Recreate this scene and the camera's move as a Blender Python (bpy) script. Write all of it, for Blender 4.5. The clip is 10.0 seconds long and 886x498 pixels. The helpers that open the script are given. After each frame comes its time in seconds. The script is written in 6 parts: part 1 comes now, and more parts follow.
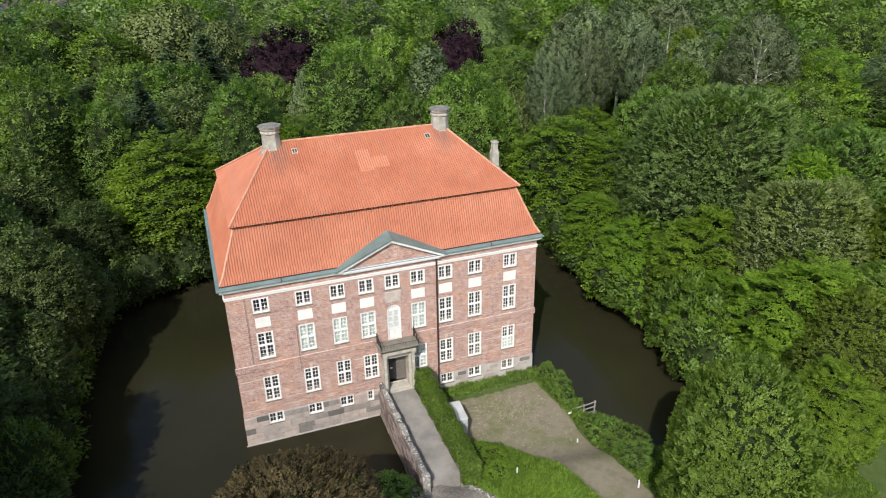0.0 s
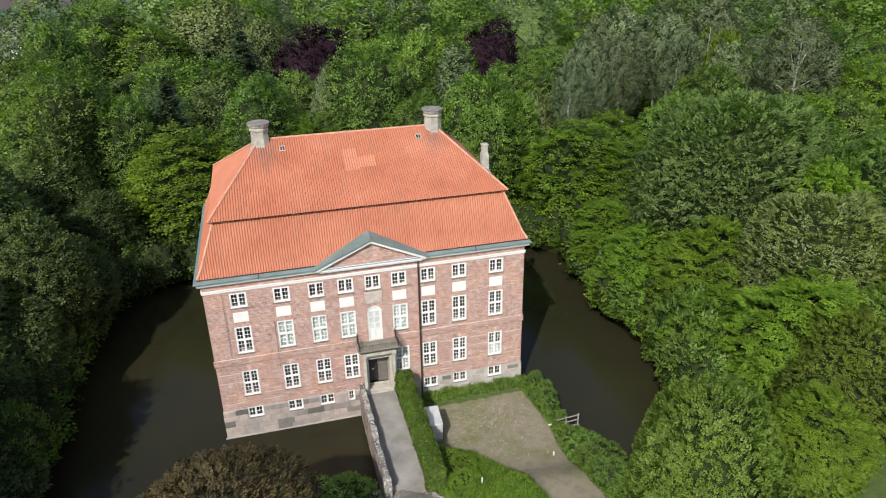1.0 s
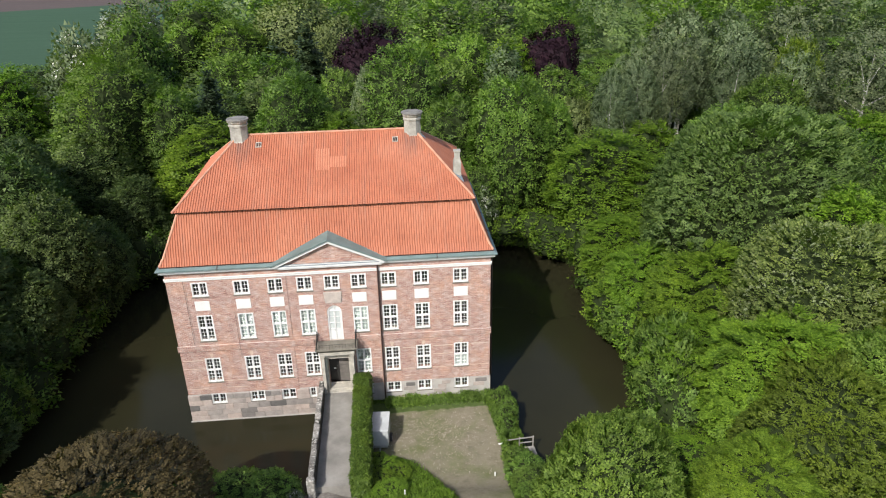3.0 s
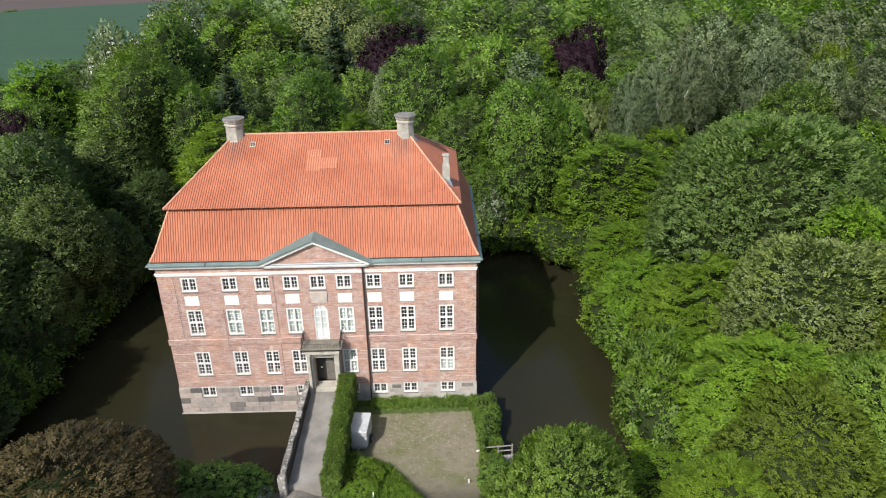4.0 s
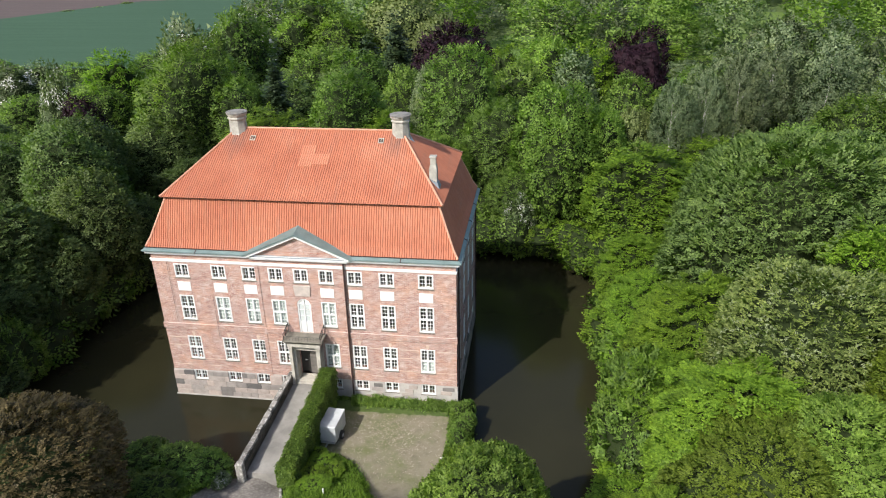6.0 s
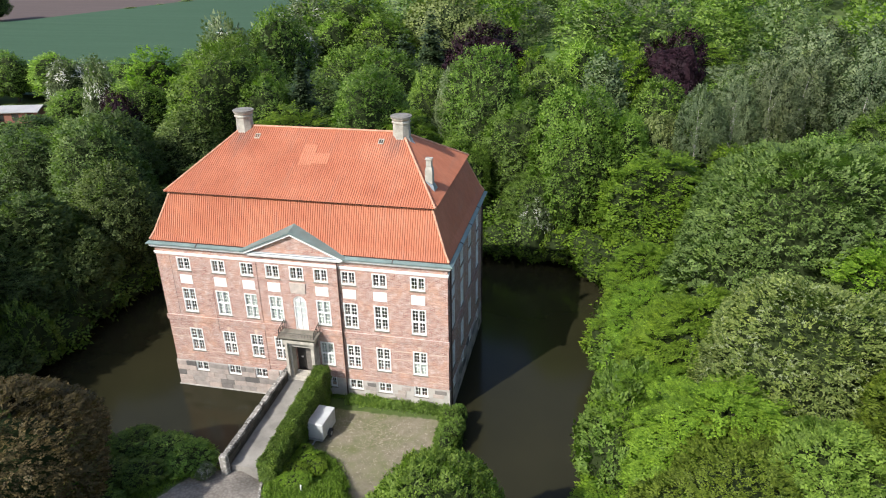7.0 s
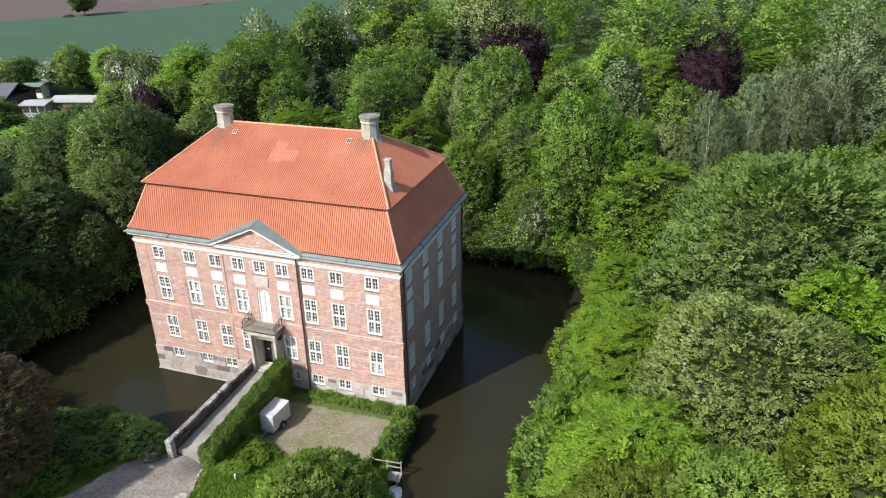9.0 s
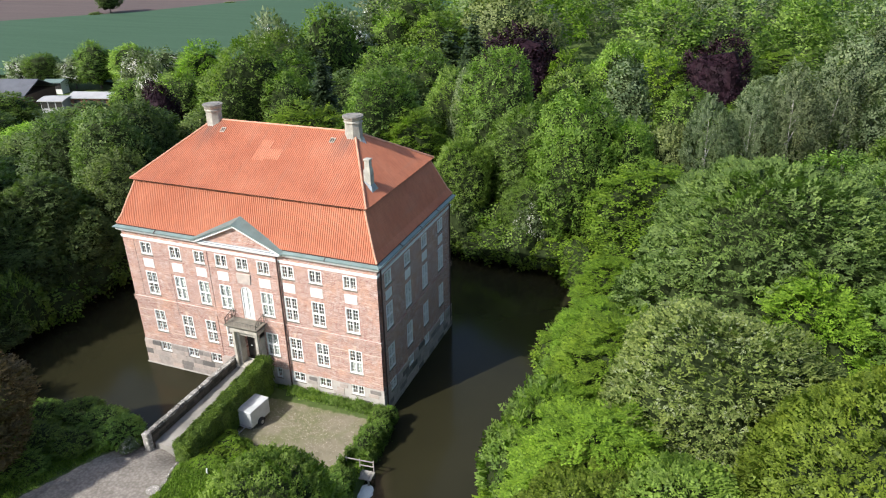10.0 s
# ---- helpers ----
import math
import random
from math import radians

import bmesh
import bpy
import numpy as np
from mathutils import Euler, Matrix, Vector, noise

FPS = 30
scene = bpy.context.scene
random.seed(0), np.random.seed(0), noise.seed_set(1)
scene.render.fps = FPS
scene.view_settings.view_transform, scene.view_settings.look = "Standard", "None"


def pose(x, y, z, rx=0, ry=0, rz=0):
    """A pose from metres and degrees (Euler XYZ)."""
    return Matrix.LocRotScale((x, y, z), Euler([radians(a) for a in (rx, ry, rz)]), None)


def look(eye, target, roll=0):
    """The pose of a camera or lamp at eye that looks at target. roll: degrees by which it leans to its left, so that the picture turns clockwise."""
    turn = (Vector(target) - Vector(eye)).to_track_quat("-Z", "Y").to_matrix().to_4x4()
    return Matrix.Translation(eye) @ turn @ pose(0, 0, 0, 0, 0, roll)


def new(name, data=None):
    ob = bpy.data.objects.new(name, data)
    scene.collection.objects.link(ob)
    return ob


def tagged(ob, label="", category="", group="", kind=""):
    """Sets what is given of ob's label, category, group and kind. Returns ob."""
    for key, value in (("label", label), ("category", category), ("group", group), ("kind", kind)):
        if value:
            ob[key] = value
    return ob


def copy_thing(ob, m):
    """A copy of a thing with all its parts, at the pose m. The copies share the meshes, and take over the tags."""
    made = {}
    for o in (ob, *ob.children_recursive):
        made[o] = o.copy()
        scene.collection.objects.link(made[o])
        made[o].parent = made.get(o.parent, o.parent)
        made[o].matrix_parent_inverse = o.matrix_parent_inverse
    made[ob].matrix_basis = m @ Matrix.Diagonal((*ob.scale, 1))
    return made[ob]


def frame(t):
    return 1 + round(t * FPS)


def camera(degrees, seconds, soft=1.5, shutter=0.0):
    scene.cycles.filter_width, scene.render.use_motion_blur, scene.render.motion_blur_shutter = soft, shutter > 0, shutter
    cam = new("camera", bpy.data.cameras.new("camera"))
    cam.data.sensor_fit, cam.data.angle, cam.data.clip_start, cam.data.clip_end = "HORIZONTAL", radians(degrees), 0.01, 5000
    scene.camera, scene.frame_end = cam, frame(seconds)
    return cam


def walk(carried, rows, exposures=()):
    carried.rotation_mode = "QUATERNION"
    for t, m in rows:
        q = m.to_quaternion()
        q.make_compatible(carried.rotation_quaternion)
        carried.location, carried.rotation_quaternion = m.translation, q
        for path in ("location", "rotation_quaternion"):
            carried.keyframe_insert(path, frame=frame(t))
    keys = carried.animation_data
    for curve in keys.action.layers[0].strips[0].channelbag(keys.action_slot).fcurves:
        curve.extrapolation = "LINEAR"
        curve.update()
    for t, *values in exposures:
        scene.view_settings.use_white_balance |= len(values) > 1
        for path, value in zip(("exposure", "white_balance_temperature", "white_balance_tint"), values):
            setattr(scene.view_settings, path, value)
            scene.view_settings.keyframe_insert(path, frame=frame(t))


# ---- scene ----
cam = camera(65.0, 10.0, soft=1.1)
METRES, EYE_X, EYE_Y, EYE_Z, TURN = 42.0, -10.90, -40.62, 32.63, -19.8
ROWS = [
    (0.0, 0.0, 0.0, 0.0, -0.44, -24.99, 0.95),
    (0.5, 0.0607, 0.0091, -0.0016, 2.26, -24.97, 0.94),
    (1.0, 0.1223, 0.0198, -0.0031, 4.84, -24.95, 0.97),
    (1.5, 0.1827, 0.0315, -0.0047, 7.46, -24.91, 0.98),
    (2.0, 0.2417, 0.0458, -0.0057, 10.07, -24.87, 0.99),
    (2.5, 0.2997, 0.062, -0.0058, 12.37, -24.79, 1.03),
    (4.0, 0.4454, 0.1152, 0.0012, 18.92, -24.86, 0.98),
    (4.5, 0.4847, 0.1326, 0.0026, 20.57, -24.91, 0.96),
    (5.0, 0.5256, 0.1524, 0.0013, 22.61, -24.92, 0.95),
    (5.5, 0.566, 0.1751, 0.0001, 24.95, -24.92, 0.92),
    (7.0, 0.6842, 0.2523, 0.0011, 32.09, -24.83, 0.91),
    (7.5, 0.7241, 0.28, 0.0016, 34.04, -24.84, 0.9),
    (8.0, 0.7629, 0.308, 0.0019, 35.67, -24.82, 0.9),
    (8.5, 0.7993, 0.3368, 0.0015, 37.42, -24.82, 0.91),
    (9.0, 0.8339, 0.3646, 0.0015, 38.55, -24.81, 0.92),
    (9.5, 0.864, 0.3904, 0.0017, 39.67, -24.82, 0.92),
    (10.0, 0.8907, 0.4136, 0.0023, 40.79, -24.84, 0.89),
]
walk(cam, [(t, pose(EYE_X, EYE_Y, EYE_Z, 0, 0, TURN) @ pose(METRES * x, METRES * y, METRES * z, 90 + pitch, roll, yaw)) for t, x, y, z, yaw, pitch, roll in ROWS],
     exposures=[(0.0, 0.10), (4.5, 0.27), (10.0, 0.56)])

# ---- light ----
SUN_EL, SUN_AZ = 42.0, 212.8          # azimuth clockwise from +y
world = bpy.data.worlds.new("sky")
scene.world = world
world.use_nodes = True
wn = world.node_tree
sky = wn.nodes.new("ShaderNodeTexSky")
sky.sky_type = "NISHITA"
sky.sun_disc = False
sky.sun_elevation, sky.sun_rotation = radians(SUN_EL), radians(SUN_AZ)
sky.air_density, sky.dust_density = 1.0, 2.0
wn.nodes["Background"].inputs[1].default_value = 0.145
wn.links.new(sky.outputs[0], wn.nodes["Background"].inputs[0])
sun_data = bpy.data.lights.new("sun", "SUN")
sun_data.energy, sun_data.angle, sun_data.color = 4.2, radians(0.6), (1.0, 0.965, 0.91)
sun = new("sun", sun_data)
az, el = radians(SUN_AZ), radians(SUN_EL)
sun.matrix_world = look((200 * math.sin(az) * math.cos(el), 200 * math.cos(az) * math.cos(el), 200 * math.sin(el)), (0, 0, 0))


# ---- materials ----
def mat_base(name, rough=0.7, spec=0.4, metal=0.0):
    m = bpy.data.materials.new(name)
    m.use_nodes = True
    b = m.node_tree.nodes["Principled BSDF"]
    b.inputs["Roughness"].default_value = rough
    b.inputs["Specular IOR Level"].default_value = spec
    b.inputs["Metallic"].default_value = metal
    return m, m.node_tree, b


def coords(nt, kind="Object", scale=(1, 1, 1)):
    tc = nt.nodes.new("ShaderNodeTexCoord")
    mp = nt.nodes.new("ShaderNodeMapping")
    mp.inputs["Scale"].default_value = scale
    nt.links.new(tc.outputs[kind], mp.inputs[0])
    return mp.outputs[0]


def world_coords(nt, scale=(1, 1, 1)):
    g = nt.nodes.new("ShaderNodeNewGeometry")
    mp = nt.nodes.new("ShaderNodeMapping")
    mp.inputs["Scale"].default_value = scale
    nt.links.new(g.outputs["Position"], mp.inputs[0])
    return mp.outputs[0]


def noise_of(nt, vec, scale, detail=4.0, rough=0.6):
    n = nt.nodes.new("ShaderNodeTexNoise")
    n.inputs["Scale"].default_value, n.inputs["Detail"].default_value, n.inputs["Roughness"].default_value = scale, detail, rough
    nt.links.new(vec, n.inputs["Vector"])
    return n.outputs["Fac"]


def ramp(nt, fac, stops):
    r = nt.nodes.new("ShaderNodeValToRGB")
    e = r.color_ramp.elements
    while len(e) < len(stops):
        e.new(0.5)
    for k, (p, c) in enumerate(stops):
        e[k].position = p
        e[k].color = (*c, 1) if len(c) == 3 else c
    nt.links.new(fac, r.inputs[0])
    return r.outputs[0]


def mixed(nt, fac, a, b, mode="MIX"):
    m = nt.nodes.new("ShaderNodeMix")
    m.data_type, m.blend_type = "RGBA", mode
    for sock, val in ((m.inputs[0], fac), (m.inputs[6], a), (m.inputs[7], b)):
        if isinstance(val, (int, float)):
            sock.default_value = val
        elif isinstance(val, tuple):
            sock.default_value = (*val, 1)
        else:
            nt.links.new(val, sock)
    return m.outputs[2]


def grey(v):
    return (v, v, v)


def bump_to(nt, b, fac, strength=0.3, dist=0.02):
    bp = nt.nodes.new("ShaderNodeBump")
    bp.inputs["Strength"].default_value, bp.inputs["Distance"].default_value = strength, dist
    nt.links.new(fac, bp.inputs["Height"])
    nt.links.new(bp.outputs[0], b.inputs["Normal"])


def plain(name, colour, rough=0.7, var=0.25, scale=3.0, spec=0.4, metal=0.0, bump=0.15, fine=25.0):
    """A surface of one colour with stains at one scale and grain at another."""
    m, nt, b = mat_base(name, rough, spec, metal)
    v = world_coords(nt)
    big, small = noise_of(nt, v, scale, 5), noise_of(nt, v, fine, 3)
    lo, hi = tuple(c * (1 - var) for c in colour), tuple(min(1, c * (1 + var)) for c in colour)
    c = ramp(nt, big, [(0.3, lo), (0.7, hi)])
    c = mixed(nt, 0.35, c, ramp(nt, small, [(0.3, grey(0.55)), (0.7, grey(1.0))]), "MULTIPLY")
    nt.links.new(c, b.inputs["Base Color"])
    bump_to(nt, b, small, bump, 0.02)
    return m


def brick_mat(name, axis):
    """Red-brown brick in lime mortar, mended in paler patches. axis: the wall runs along x or y."""
    m, nt, b = mat_base(name, 0.85, 0.2)
    g = nt.nodes.new("ShaderNodeNewGeometry")
    sep, com = nt.nodes.new("ShaderNodeSeparateXYZ"), nt.nodes.new("ShaderNodeCombineXYZ")
    nt.links.new(g.outputs["Position"], sep.inputs[0])
    nt.links.new(sep.outputs[axis], com.inputs[0])
    nt.links.new(sep.outputs[2], com.inputs[1])
    br = nt.nodes.new("ShaderNodeTexBrick")
    for key, val in (("Scale", 1.0), ("Mortar Size", 0.013), ("Mortar Smooth", 0.3), ("Brick Width", 0.26), ("Row Height", 0.085), ("Bias", 0.0)):
        br.inputs[key].default_value = val
    br.inputs["Color1"].default_value = (0.315, 0.150, 0.125, 1)
    br.inputs["Color2"].default_value = (0.50, 0.295, 0.240, 1)
    br.inputs["Mortar"].default_value = (0.58, 0.50, 0.45, 1)
    nt.links.new(com.outputs[0], br.inputs["Vector"])
    v = com.outputs[0]
    patch = noise_of(nt, v, 0.55, 6, 0.65)
    c = mixed(nt, ramp(nt, patch, [(0.48, grey(0.0)), (0.66, grey(0.6))]), br.outputs["Color"], (0.60, 0.345, 0.235))
    blot = noise_of(nt, v, 1.7, 7, 0.75)
    c = mixed(nt, ramp(nt, blot, [(0.5, grey(0.0)), (0.64, grey(0.65))]), c, (0.60, 0.49, 0.445))
    chip = noise_of(nt, v, 5.2, 5, 0.8)
    c = mixed(nt, ramp(nt, chip, [(0.57, grey(0.0)), (0.66, grey(0.7))]), c, (0.70, 0.60, 0.54))
    c = mixed(nt, ramp(nt, chip, [(0.34, grey(0.65)), (0.42, grey(0.0))]), c, (0.27, 0.150, 0.135))
    st = nt.nodes.new("ShaderNodeMapping")
    st.inputs["Scale"].default_value = (0.6, 6.5, 1)
    nt.links.new(v, st.inputs[0])
    streak = noise_of(nt, st.outputs[0], 2.2, 6, 0.7)
    c = mixed(nt, 0.75, c, ramp(nt, streak, [(0.3, (0.50, 0.42, 0.40)), (0.52, (1.0, 1.0, 1.0)), (0.7, (1.35, 1.32, 1.3))]), "MULTIPLY")
    dot = noise_of(nt, v, 7.0, 3, 0.7)
    c = mixed(nt, 0.5, c, ramp(nt, dot, [(0.32, grey(0.55)), (0.6, grey(1.0))]), "MULTIPLY")
    nt.links.new(c, b.inputs["Base Color"])
    bump_to(nt, b, br.outputs["Fac"], -0.4, 0.01)
    return m


def tile_mat():
    m, nt, b = mat_base("clay_pantile", 0.62, 0.35)
    v = world_coords(nt)
    big = noise_of(nt, v, 0.35, 5, 0.6)
    c = ramp(nt, big, [(0.3, (0.375, 0.125, 0.068)), (0.55, (0.43, 0.155, 0.086)), (0.75, (0.475, 0.190, 0.112))])
    isl = nt.nodes.new("ShaderNodeNewGeometry")
    c = mixed(nt, 0.28, c, ramp(nt, isl.outputs["Random Per Island"], [(0.0, grey(0.72)), (0.5, grey(1.0)), (1.0, (1.15, 1.1, 1.05))]), "MULTIPLY")
    lich = noise_of(nt, v, 2.4, 6, 0.7)
    c = mixed(nt, ramp(nt, lich, [(0.56, grey(0.0)), (0.74, grey(0.4))]), c, (0.36, 0.13, 0.075))
    # soot washed down below the two ridge chimneys, and grey weathering in long streaks
    st = nt.nodes.new("ShaderNodeMapping")
    st.inputs["Scale"].default_value = (2.6, 0.22, 0.22)
    nt.links.new(v, st.inputs[0])
    streak = noise_of(nt, st.outputs[0], 1.0, 5, 0.65)
    c = mixed(nt, ramp(nt, streak, [(0.52, grey(0.0)), (0.72, grey(0.32))]), c, (0.30, 0.17, 0.125))
    for cx in (-5.9, 5.9):
        pos = nt.nodes.new("ShaderNodeVectorMath")
        pos.operation = "MULTIPLY_ADD"
        pos.inputs[1].default_value = (0.75, 0.42, 0.0)
        pos.inputs[2].default_value = (-cx * 0.75, -6.0 * 0.42, 0.0)
        nt.links.new(v, pos.inputs[0])
        ln = nt.nodes.new("ShaderNodeVectorMath")
        ln.operation = "LENGTH"
        nt.links.new(pos.outputs[0], ln.inputs[0])
        spot = ramp(nt, ln.outputs["Value"], [(0.15, grey(1.0)), (0.85, grey(0.0))])
        c = mixed(nt, mixed(nt, 1.0, spot, ramp(nt, streak, [(0.3, grey(0.1)), (0.65, grey(0.75))]), "MULTIPLY"), c, (0.17, 0.11, 0.09))
    nt.links.new(c, b.inputs["Base Color"])
    bump_to(nt, b, noise_of(nt, v, 30, 3), 0.2, 0.01)
    return m


def leaf_mat(name, dark, light, trans=0.25, rough=0.52, hue=0.09):
    """Leaves: colour varies from leaf to leaf, from bough to bough and from tree to tree."""
    m, nt, b = mat_base(name, rough, 0.16)
    g = nt.nodes.new("ShaderNodeNewGeometry")
    oi = nt.nodes.new("ShaderNodeObjectInfo")
    v = coords(nt)
    c = ramp(nt, g.outputs["Random Per Island"], [(0.0, tuple(k * 0.85 for k in dark)), (0.8, light), (1.0, tuple(k * 1.18 for k in light))])
    bough = noise_of(nt, v, 0.55, 4, 0.6)
    c = mixed(nt, 0.75, c, ramp(nt, bough, [(0.32, grey(0.62)), (0.5, grey(1.0)), (0.7, (1.25, 1.18, 0.9))]), "MULTIPLY")
    hs = nt.nodes.new("ShaderNodeHueSaturation")
    for sock, lo, hi in ((hs.inputs["Hue"], 0.5 - hue * 0.25, 0.5 + hue * 0.03), (hs.inputs["Value"], 0.74, 1.24)):
        mr = nt.nodes.new("ShaderNodeMapRange")
        mr.inputs["To Min"].default_value, mr.inputs["To Max"].default_value = lo, hi
        src = oi.outputs["Random"]
        if hi > 1:
            mul = nt.nodes.new("ShaderNodeMath")
            mul.operation = "MULTIPLY"
            mul.inputs[1].default_value = 7.31
            fr = nt.nodes.new("ShaderNodeMath")
            fr.operation = "FRACT"
            nt.links.new(src, mul.inputs[0])
            nt.links.new(mul.outputs[0], fr.inputs[0])
            src = fr.outputs[0]
        nt.links.new(src, mr.inputs[0])
        nt.links.new(mr.outputs[0], sock)
    nt.links.new(c, hs.inputs["Color"])
    nt.links.new(hs.outputs[0], b.inputs["Base Color"])
    tr = nt.nodes.new("ShaderNodeBsdfTranslucent")
    nt.links.new(mixed(nt, 1.0, hs.outputs[0], (1.2, 1.5, 0.6), "MULTIPLY"), tr.inputs[0])
    ms = nt.nodes.new("ShaderNodeMixShader")
    ms.inputs[0].default_value = trans
    nt.links.new(b.outputs[0], ms.inputs[1])
    nt.links.new(tr.outputs[0], ms.inputs[2])
    nt.links.new(ms.outputs[0], nt.nodes["Material Output"].inputs[0])
    return m


def water_mat():
    m, nt, b = mat_base("moat_water", 0.14, 0.36)
    b.inputs["IOR"].default_value = 1.33
    v = world_coords(nt)
    c = ramp(nt, noise_of(nt, v, 0.08, 4), [(0.3, (0.0185, 0.0180, 0.0090)), (0.7, (0.0265, 0.0250, 0.0125))])
    nt.links.new(c, b.inputs["Base Color"])
    bump_to(nt, b, noise_of(nt, v, 1.6, 3), 0.05, 0.03)
    return m


def glass_mat():
    m, nt, b = mat_base("window_glass", 0.02, 0.5)
    b.inputs["Transmission Weight"].default_value = 1.0
    b.inputs["IOR"].default_value = 1.45
    b.inputs["Base Color"].default_value = (0.9, 0.95, 0.93, 1)
    return m


def block_mat(name, a, b, c, lichen=None):
    """Stones that differ in colour from block to block, with stains and grain."""
    m, nt, p = mat_base(name, 0.88, 0.25)
    oi = nt.nodes.new("ShaderNodeObjectInfo")
    v = world_coords(nt)
    col = ramp(nt, oi.outputs["Random"], [(0.0, a), (0.45, b), (1.0, c)])
    col = mixed(nt, 0.6, col, ramp(nt, noise_of(nt, v, 2.2, 6, 0.7), [(0.3, grey(0.6)), (0.65, grey(1.1))]), "MULTIPLY")
    fine = noise_of(nt, v, 22, 4, 0.7)
    col = mixed(nt, 0.5, col, ramp(nt, fine, [(0.3, grey(0.6)), (0.7, grey(1.1))]), "MULTIPLY")
    nt.links.new(col, p.inputs["Base Color"])
    if lichen:
        col = mixed(nt, ramp(nt, noise_of(nt, v, 5.5, 6, 0.75), [(0.52, grey(0.0)), (0.60, grey(0.9))]), col, lichen)
        nt.links.new(col, p.inputs["Base Color"])
    bump_to(nt, p, fine, 0.5, 0.02)
    return m


M_BRICK_X, M_BRICK_Y = brick_mat("brick_long", 0), brick_mat("brick_short", 1)
M_TILE = tile_mat()
M_TILENEW = plain("newer_pantile", (0.56, 0.23, 0.135), 0.65, 0.12, 2.0)
M_RIDGE = plain("ridge_tile", (0.58, 0.30, 0.20), 0.7, 0.25, 2.0)
M_UNDER = plain("roof_underside", (0.12, 0.07, 0.05), 0.9)
M_WHITE = plain("white_paint", (0.80, 0.80, 0.78), 0.5, 0.05, 2.0, bump=0.05)
M_PANEL = plain("limewash_panel", (0.80, 0.79, 0.76), 0.8, 0.06, 1.5)
M_PATINA = plain("verdigris_sheet", (0.185, 0.255, 0.245), 0.5, 0.18, 1.2, spec=0.5, metal=0.2)
M_SAND = plain("grey_sandstone", (0.46, 0.43, 0.37), 0.85, 0.25, 1.8)
M_TABLET = plain("pale_sandstone", (0.52, 0.45, 0.40), 0.9, 0.15, 2.5)
M_SANDDARK = plain("weathered_sandstone", (0.20, 0.185, 0.15), 0.9, 0.3, 1.8)
M_GRANITE = block_mat("granite_block", (0.13, 0.125, 0.12), (0.40, 0.36, 0.33), (0.52, 0.43, 0.38))
M_PLASTER = plain("plinth_render", (0.46, 0.43, 0.40), 0.9, 0.2, 1.0)
M_COURSE = plain("lime_course", (0.62, 0.48, 0.38), 0.9, 0.2, 2.0)
M_CHIM = plain("chimney_render", (0.38, 0.365, 0.32), 0.9, 0.38, 1.6)
M_CHIMTOP = plain("chimney_cap", (0.22, 0.21, 0.19), 0.9, 0.3, 2.0)
M_LEAD = plain("lead_flashing", (0.27, 0.31, 0.34), 0.45, 0.15, 2.0, metal=0.3)
M_IRON = plain("black_iron", (0.03, 0.028, 0.026), 0.5, 0.2, 4.0)
M_PIPE = plain("brown_downpipe", (0.06, 0.035, 0.03), 0.5, 0.2, 3.0)
# Dark tone standing for unlit rooms behind the panes.
M_DARKIN = plain("unlit_room_tone", (0.10, 0.09, 0.08), 0.9)
M_BLIND = plain("white_blind", (0.56, 0.60, 0.58), 0.8, 0.08, 1.5)
M_DOOR = plain("grey_oak_door", (0.16, 0.145, 0.13), 0.7, 0.25, 2.0)
M_WHITEPATCH = plain("white_patch", (0.85, 0.86, 0.86), 0.6, 0.05, 6.0)
M_GLASS = glass_mat()
M_WATER = water_mat()
M_WALLSTONE = block_mat("rubble_stone", (0.13, 0.105, 0.09), (0.25, 0.20, 0.18), (0.38, 0.30, 0.27))
# Shade on the parapet's path side is put into these darker stone colours.
M_STONESHADE = block_mat("shaded_rubble", (0.050, 0.045, 0.034), (0.090, 0.080, 0.062), (0.15, 0.125, 0.10))
M_COPING = block_mat("lichened_coping", (0.10, 0.095, 0.085), (0.22, 0.205, 0.185), (0.34, 0.32, 0.29), (0.60, 0.58, 0.53))
M_DECK = plain("worn_asphalt_path", (0.265, 0.250, 0.225), 0.9, 0.28, 0.7, fine=40)
M_TRAILER = plain("white_trailer_sheet", (0.52, 0.54, 0.54), 0.45, 0.16, 1.0, bump=0.05)
M_RUBBER = plain("black_rubber", (0.03, 0.03, 0.03), 0.8)
M_ZINC = plain("galvanised_steel", (0.45, 0.46, 0.47), 0.4, 0.15, 3.0, metal=0.6)
M_OLDWOOD = plain("grey_planks", (0.33, 0.31, 0.28), 0.85, 0.25, 2.0)
M_BARK = plain("grey_bark", (0.11, 0.09, 0.07), 0.9, 0.35, 2.5, bump=0.6)
M_BIRCHBARK = plain("pale_bark", (0.50, 0.48, 0.43), 0.8, 0.35, 2.5, bump=0.4)

L_BRIGHT = leaf_mat("bright_leaf", (0.074, 0.148, 0.015), (0.162, 0.264, 0.03), 0.38, hue=0.05)
L_MID = leaf_mat("green_leaf", (0.074, 0.141, 0.027), (0.161, 0.256, 0.054), 0.38, hue=0.06)
L_DARK = leaf_mat("dark_leaf", (0.071, 0.124, 0.034), (0.152, 0.224, 0.065), 0.36, hue=0.05)
L_DEEP = leaf_mat("deep_green_leaf", (0.055, 0.095, 0.03), (0.115, 0.171, 0.056), 0.34)
L_FRESH = leaf_mat("fresh_leaf", (0.09, 0.172, 0.027), (0.192, 0.302, 0.057), 0.38, hue=0.05)
L_GREY = leaf_mat("greygreen_leaf", (0.085, 0.135, 0.062), (0.17, 0.22, 0.118), 0.3)
